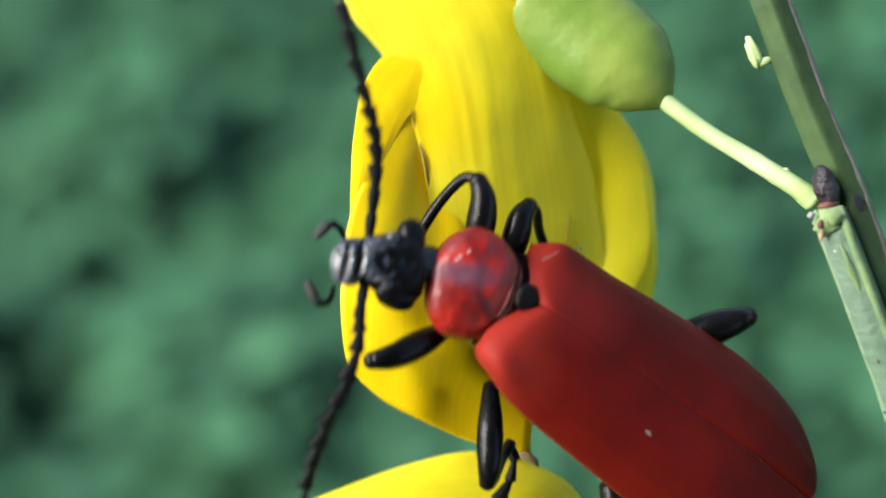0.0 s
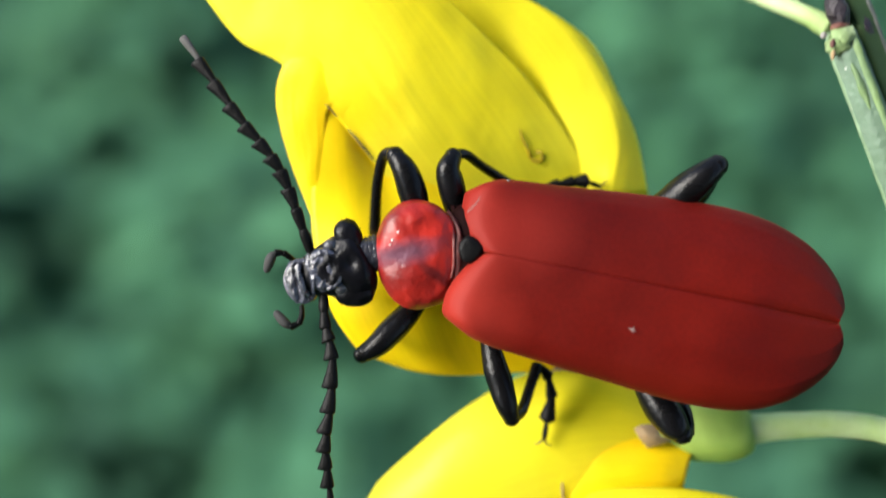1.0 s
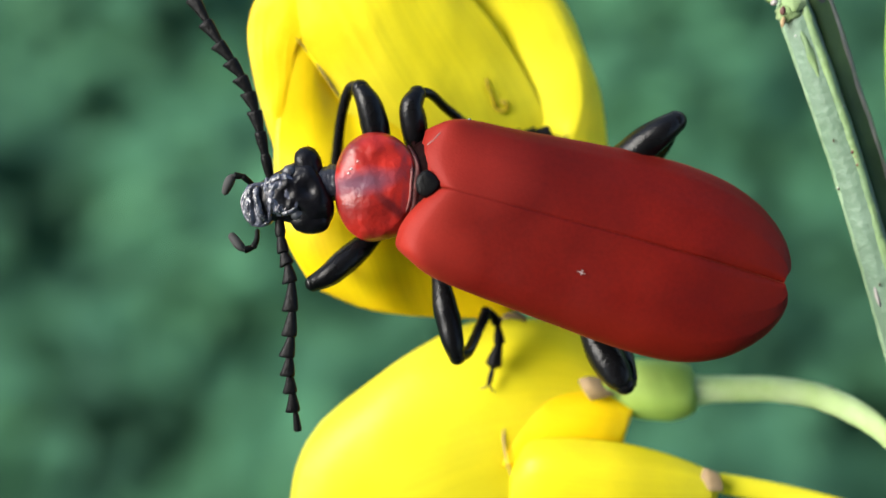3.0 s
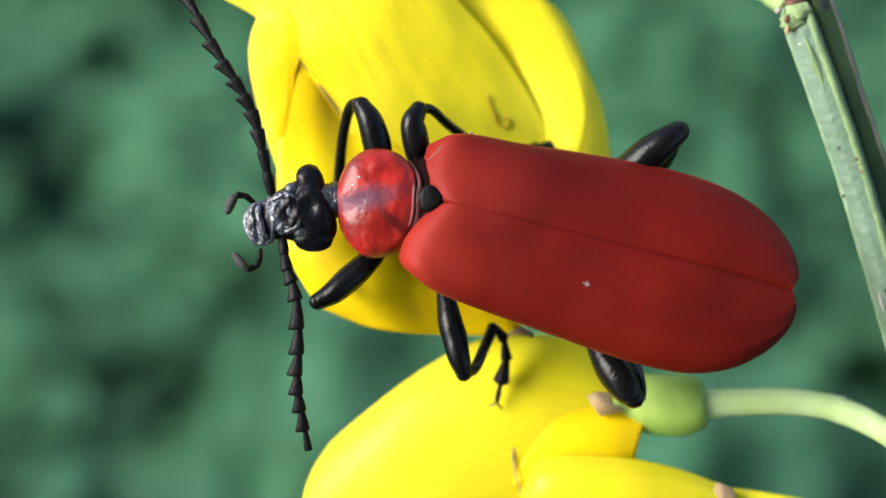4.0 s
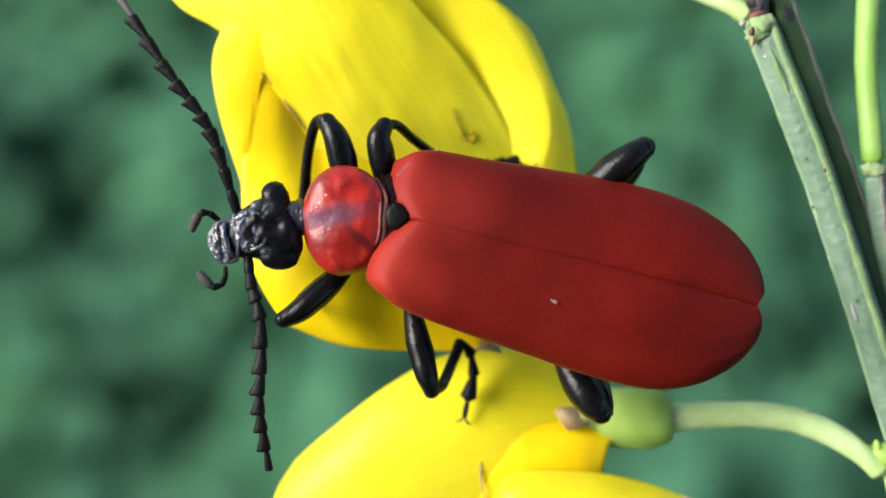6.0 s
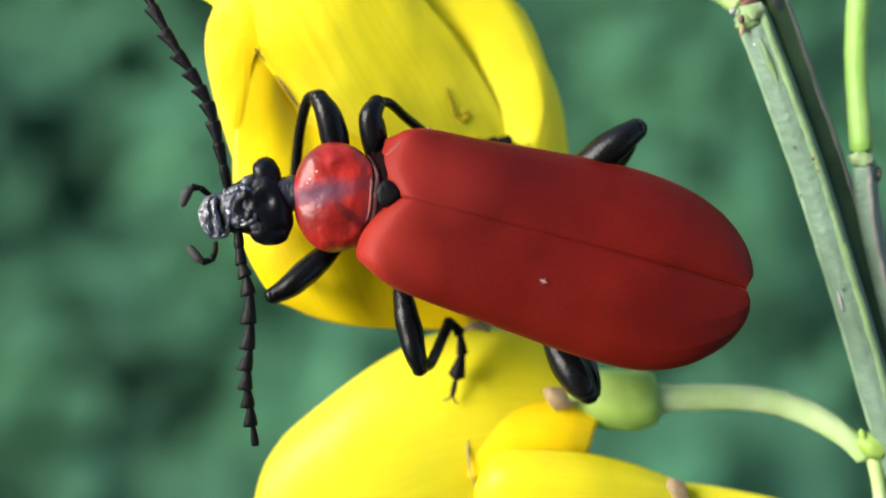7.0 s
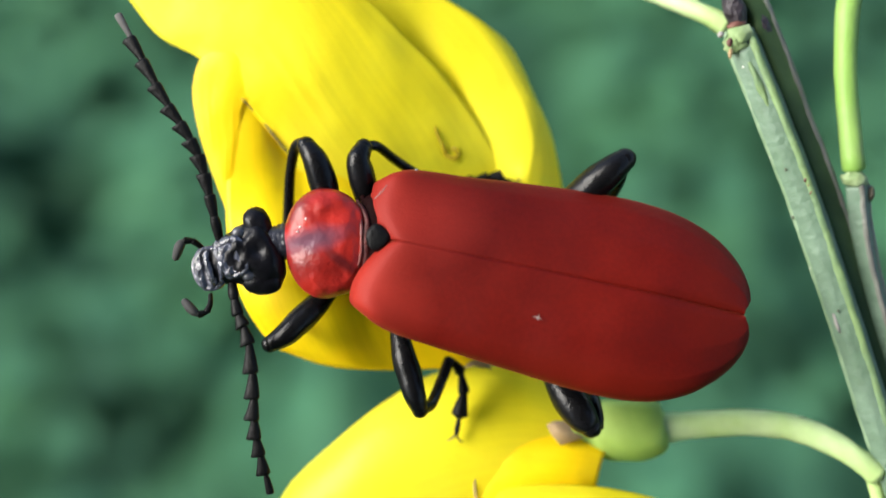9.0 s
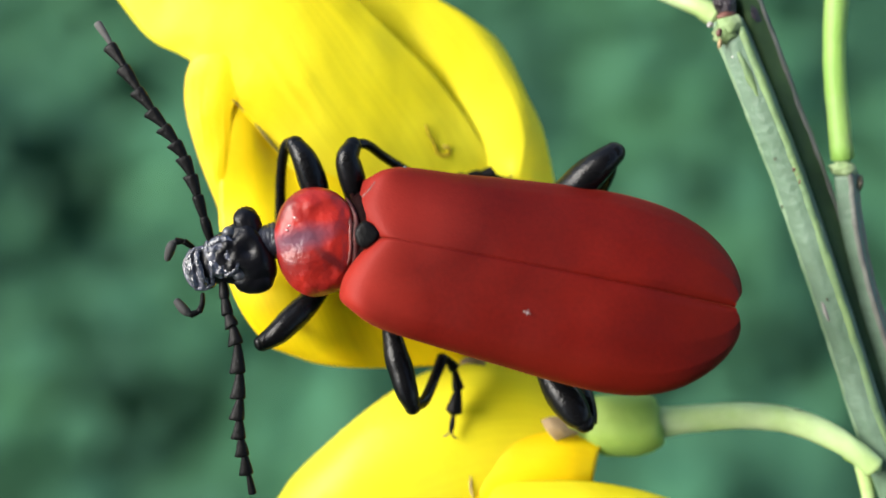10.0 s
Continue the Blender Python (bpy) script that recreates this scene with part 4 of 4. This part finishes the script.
    for line, tooth in (([(-5.44, 0.35, -0.85), (-5.75, 1.53, -0.6), (-6.06, 2.61, -0.5), (-6.54, 3.44, -0.4), (-7.24, 4.35, -0.4), (-8.01, 5.57, -0.5), (-8.81, 6.81, -0.7)], -1),
                        ([(-5.08, -0.91, -0.85), (-4.93, -1.83, -0.6), (-4.63, -2.53, -0.5), (-4.55, -4.00, -0.5), (-4.63, -5.18, -0.6), (-4.50, -6.14, -0.8), (-4.32, -7.21, -1)], 1)):
        base = Vector(line[0])
        pts = [Vector(p) for p in spline(line, 45)]
        bm = tube(bmesh.new(), pts[0:5], [0.12, 0.14, 0.155, 0.16, 0.13], 14, 12)
        feeler = part("feeler", bm, BLACK_DULL, root, "long saw-toothed black feeler", origin=base)
        for k in range(10):
            a, b = pts[4 + 4 * k - 1], pts[min(44, 8 + 4 * k)]
            along = (b - a).normalized()
            out = Vector((-along.y, along.x, 0)).normalized()
            if tooth > 0:
                out = -out
            size = (1.08 - 0.02 * k) * (0.75 if k == 9 else 1.0)
            bm = segment(a, b, out, size, 0.0 if k == 0 else min(1.0, 0.45 + 0.2 * k) * (0.3 if k == 9 else 1.0))
            tip = k == 9 and tooth < 0
            part("segment", bm, FEELER_TIP if tip else BLACK_DULL, feeler, "pale grey end segment" if tip else "", origin=base)
        feelers.append(feeler)

    # legs: thigh, shin, foot with its claws
    def leg(thigh, shin, foot, fat, thin):
        bm = tube(bmesh.new(), thigh, [fat * 0.62, fat, fat * 1.08, fat * 0.94, fat * 0.70], 22, 16, wobble=0.04)
        blob(bm, thigh[-1], (fat * 0.70,) * 3, 0, 0, 0.05, 2, 3)
        top = part("leg", bm, BLACK, root, "shiny black leg")
        part("shin", tube(bmesh.new(), shin, [thin * 1.15, thin, thin, thin * 1.1], 20, 10, wobble=0.05), BLACK, top)
        if foot:
            pts = [Vector(p) for p in spline(foot, 16)]
            for k in range(4):
                a, b = pts[4 * k - (k > 0)], pts[min(15, 4 * k + 3)]
                w = (0.15, 0.15, 0.21, 0.09)[k]
                bm = tube(bmesh.new(), [a, a.lerp(b, 0.6), b], [w * 0.5, w, w * (1.3 if k < 3 else 0.8)], 8, 8)
                part("foot_segment", bm, BLACK_DULL, top)
            a, along = pts[-1], (pts[-1] - pts[-3]).normalized()
            out = Vector((-along.y, along.x, 0))
            for s in (1, -1):
                bm = tube(bmesh.new(), [a, a + along * 0.16 + out * 0.12 * s, a + along * 0.22 + out * 0.26 * s - Vector((0, 0, 0.06))], [0.035, 0.03, 0.012], 8, 6)
                part("claw", bm, CLAW, top, "tiny brown hooked claw")

    leg([(-2.32, 0.97, -1.7), (-2.33, 1.65, -1.4), (-2.46, 2.23, -1.2), (-2.65, 2.74, -1.1), (-2.92, 3.17, -1.2)],
        [(-2.98, 3.27, -1.3), (-3.30, 3.16, -1.7), (-3.54, 2.31, -2.4), (-3.69, 0.83, -3.2)], [(-3.70, 0.74, -3.3), (-3.84, 0.20, -3.5), (-3.98, -0.35, -3.6), (-4.07, -0.89, -3.6)], 0.40, 0.165)
    leg([(-1.03, 1.06, -1.9), (-1.17, 1.82, -1.5), (-1.28, 2.33, -1.3), (-1.35, 2.75, -1.2), (-1.20, 3.13, -1.3)],
        [(-1.17, 3.17, -1.4), (-0.80, 3.20, -1.7), (-0.25, 2.84, -2.4), (0.82, 2.20, -3.3)], [(1.72, 2.25, -3.5), (2.38, 2.36, -3.7), (2.94, 2.44, -3.85), (3.45, 2.27, -4.0)], 0.38, 0.15)
    leg([(4.11, 0.89, -2), (5.22, 1.58, -1.8), (5.78, 2.05, -1.5), (6.26, 2.45, -1.3), (6.67, 2.77, -1.3)],
        [(6.60, 2.66, -1.5), (6.62, 2.21, -2), (6.33, 1.62, -2.8), (5.38, 0.74, -3.6)], None, 0.48, 0.17)
    leg([(-2.15, -1.11, -1.8), (-2.65, -1.62, -1.5), (-3.15, -2.12, -1.3), (-3.56, -2.51, -1.2), (-4.00, -2.77, -1.3)],
        [(-3.94, -2.71, -1.7), (-3.54, -2.33, -2.2), (-3.06, -1.94, -2.8), (-2.56, -1.51, -3.3)], None, 0.37, 0.16)
    leg([(-0.24, -2.07, -2), (-0.02, -3.09, -1.6), (0.15, -3.68, -1.5), (0.31, -4.27, -1.4), (0.48, -4.76, -1.5)],
        [(0.55, -4.74, -1.6), (0.84, -4.61, -2.1), (1.14, -3.99, -2.8), (1.40, -3.36, -3.2)], [(1.48, -3.37, -3.3), (1.88, -4.05, -3.4), (1.74, -4.95, -3.4), (1.61, -5.74, -3.45)], 0.36, 0.17)
    leg([(4.41, -3.49, -2.2), (4.84, -4.19, -1.95), (5.16, -4.69, -1.75), (5.44, -5.07, -1.65), (5.64, -5.30, -1.65)],
        [(5.76, -5.31, -1.75), (5.81, -5.07, -1.85), (5.78, -4.73, -2.1), (5.69, -4.25, -2.8)], None, 0.49, 0.26)
    return root, feelers


# ---- what moves: the twig and the flower sway, the beetle rides on the flower and stirs its feelers ----
SWAY_TWIG = [(0, 0.000968, 0.020336, 0.523162, 46.97, -0.21, -0.76),
    (0.5, 0.000443, 0.02163, 0.521772, 45.21, 0.4, -0.51),
    (1, 0.001651, 0.023152, 0.523366, 41.33, -0.24, 0.27),
    (1.5, -0.000339, 0.024008, 0.524993, 42.69, 0.1, 0.4),
    (2, -8.9e-05, 0.023407, 0.523119, 41.62, 0.07, 0.11),
    (2.5, -0.0, 0.022838, 0.522782, 40.0, 0.0, -0.0),
    (3, 0.000193, 0.023267, 0.523159, 39.18, 0.63, -1.14),
    (4.3, 0.000317, 0.022056, 0.521773, 36.81, 0.29, -0.38),
    (4.5, -0.000397, 0.022099, 0.521991, 37.74, 0.19, 0.28),
    (5, -0.000637, 0.022838, 0.522444, 38.94, 0.26, 1.28),
    (5.5, -0.001129, 0.022015, 0.521841, 38.4, 0.18, 1.15),
    (5.7, -0.001141, 0.022289, 0.522162, 38.4, -0.58, 1.79),
    (6.8, -0.000887, 0.022002, 0.521929, 37.74, 0.04, 1.41),
    (7, -0.001677, 0.022288, 0.522108, 37.61, -0.05, 1.66),
    (7.5, -0.002238, 0.022385, 0.522512, 37.74, -0.13, 1.93),
    (8, -0.000647, 0.021971, 0.521903, 38.01, -0.43, 0.82),
    (8.5, -0.00052, 0.022558, 0.522154, 38.8, -0.55, 1.21),
    (9, -0.001393, 0.02203, 0.522081, 38.79, -0.94, 1.44),
    (9.5, -0.001505, 0.021093, 0.521707, 38.07, -1.02, 1.96),
    (10, -0.002182, 0.022344, 0.522051, 38.66, -0.95, 2.78)]
SWAY_FLOWER = [(0, 0.003319, 0.023648, 0.525167, 37.08, 26.67, -6.07),
    (0.2, 0.002697, 0.023077, 0.523679, 38.68, 17.48, -5.91),
    (0.5, 0.00111, 0.022487, 0.522846, 36.99, 6.17, -4.4),
    (0.7, 0.001194, 0.022666, 0.52284, 38.44, 3.71, -2.2),
    (1, 0.001531, 0.022885, 0.523387, 42.81, -0.56, 0.33),
    (1.5, -0.000143, 0.024219, 0.524685, 42.91, -0.47, -0.35),
    (2, -9.3e-05, 0.023176, 0.523098, 40.62, -0.79, 0.35),
    (2.5, 0.0, 0.022838, 0.522782, 40.0, 0.0, 0.0),
    (3, 0.000408, 0.023605, 0.523392, 39.34, 2.77, -2.48),
    (3.2, 0.000438, 0.023425, 0.523315, 39.09, 1.22, -2.37),
    (4.3, 0.000309, 0.021985, 0.52227, 34.59, 1.95, -1.32),
    (4.5, -0.000337, 0.022126, 0.522538, 36.36, 2.97, 0.16),
    (5, -0.000686, 0.022605, 0.522979, 37.43, 1.24, 0.73),
    (5.5, -0.001277, 0.021367, 0.522138, 36.72, 0.23, 3.21),
    (5.7, -0.001207, 0.02231, 0.522793, 37.18, 2.79, 1.95),
    (6.8, -0.000756, 0.022032, 0.522457, 35.89, 1.4, -0.42),
    (7, -0.00152, 0.022426, 0.522813, 36.91, 3.51, 0.74),
    (7.5, -0.001855, 0.0226, 0.523143, 36.22, 2.42, -0.49),
    (8, -0.000783, 0.021454, 0.522306, 37.88, -0.32, 1.81),
    (8.5, -0.00047, 0.022446, 0.522733, 36.9, 0.39, -0.46),
    (9, -0.001267, 0.022031, 0.522536, 37.22, 0.45, 0.72),
    (9.5, -0.00125, 0.021296, 0.522152, 35.62, 0.12, -0.14),
    (10, -0.002103, 0.022051, 0.522467, 36.82, -1.05, 1.95)]
FEELER_SWING = [[(0, 1.7),
    (0.2, 4.7),
    (0.5, 5.0),
    (0.7, 4.8),
    (1, 2.3),
    (2.5, 0.0),
    (3.2, -0.5),
    (4.5, -1.8),
    (5, -1.8),
    (5.5, 4.0),
    (7, -1.3),
    (7.5, -2.1),
    (8, -0.3),
    (9, -3.4),
    (10, -0.9)],
                [(0, -1.4),
    (0.2, -2.9),
    (0.5, -6.2),
    (0.7, -9.4),
    (1, -5.6),
    (2.5, 0.0),
    (3.2, 1.9),
    (4.5, 2.6),
    (5.5, 1.2),
    (7, 0.6),
    (7.5, -7.1),
    (8, -0.9),
    (9, 3.6),
    (10, 0.4)]]


def motions():
    joint = Matrix.Translation((0.0104, 0.0072, -0.0026))
    walk(bud, [(t, pose(*row) @ joint @ pose(0, 0, 0, 0, 0, -8.0 * max(0.0, 1 - t / 0.5)) @ joint.inverted()) for t, *row in SWAY_TWIG])
    for ob, rows in ((twig, SWAY_TWIG), (flower, SWAY_FLOWER), (insect, SWAY_FLOWER)):
        walk(ob, [(t, pose(*row)) for t, *row in rows])
    for ob, rows in zip(feelers, FEELER_SWING):
        x, y, z = ob.location
        walk(ob, [(t, pose(x, y, z, 0, 0, swing)) for t, swing in rows])


ground_sheet()
undergrowth()
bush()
twig = broom_twig()
bud = flower_bud()
flower = broom_flower()
insect, feelers = beetle()
motions()
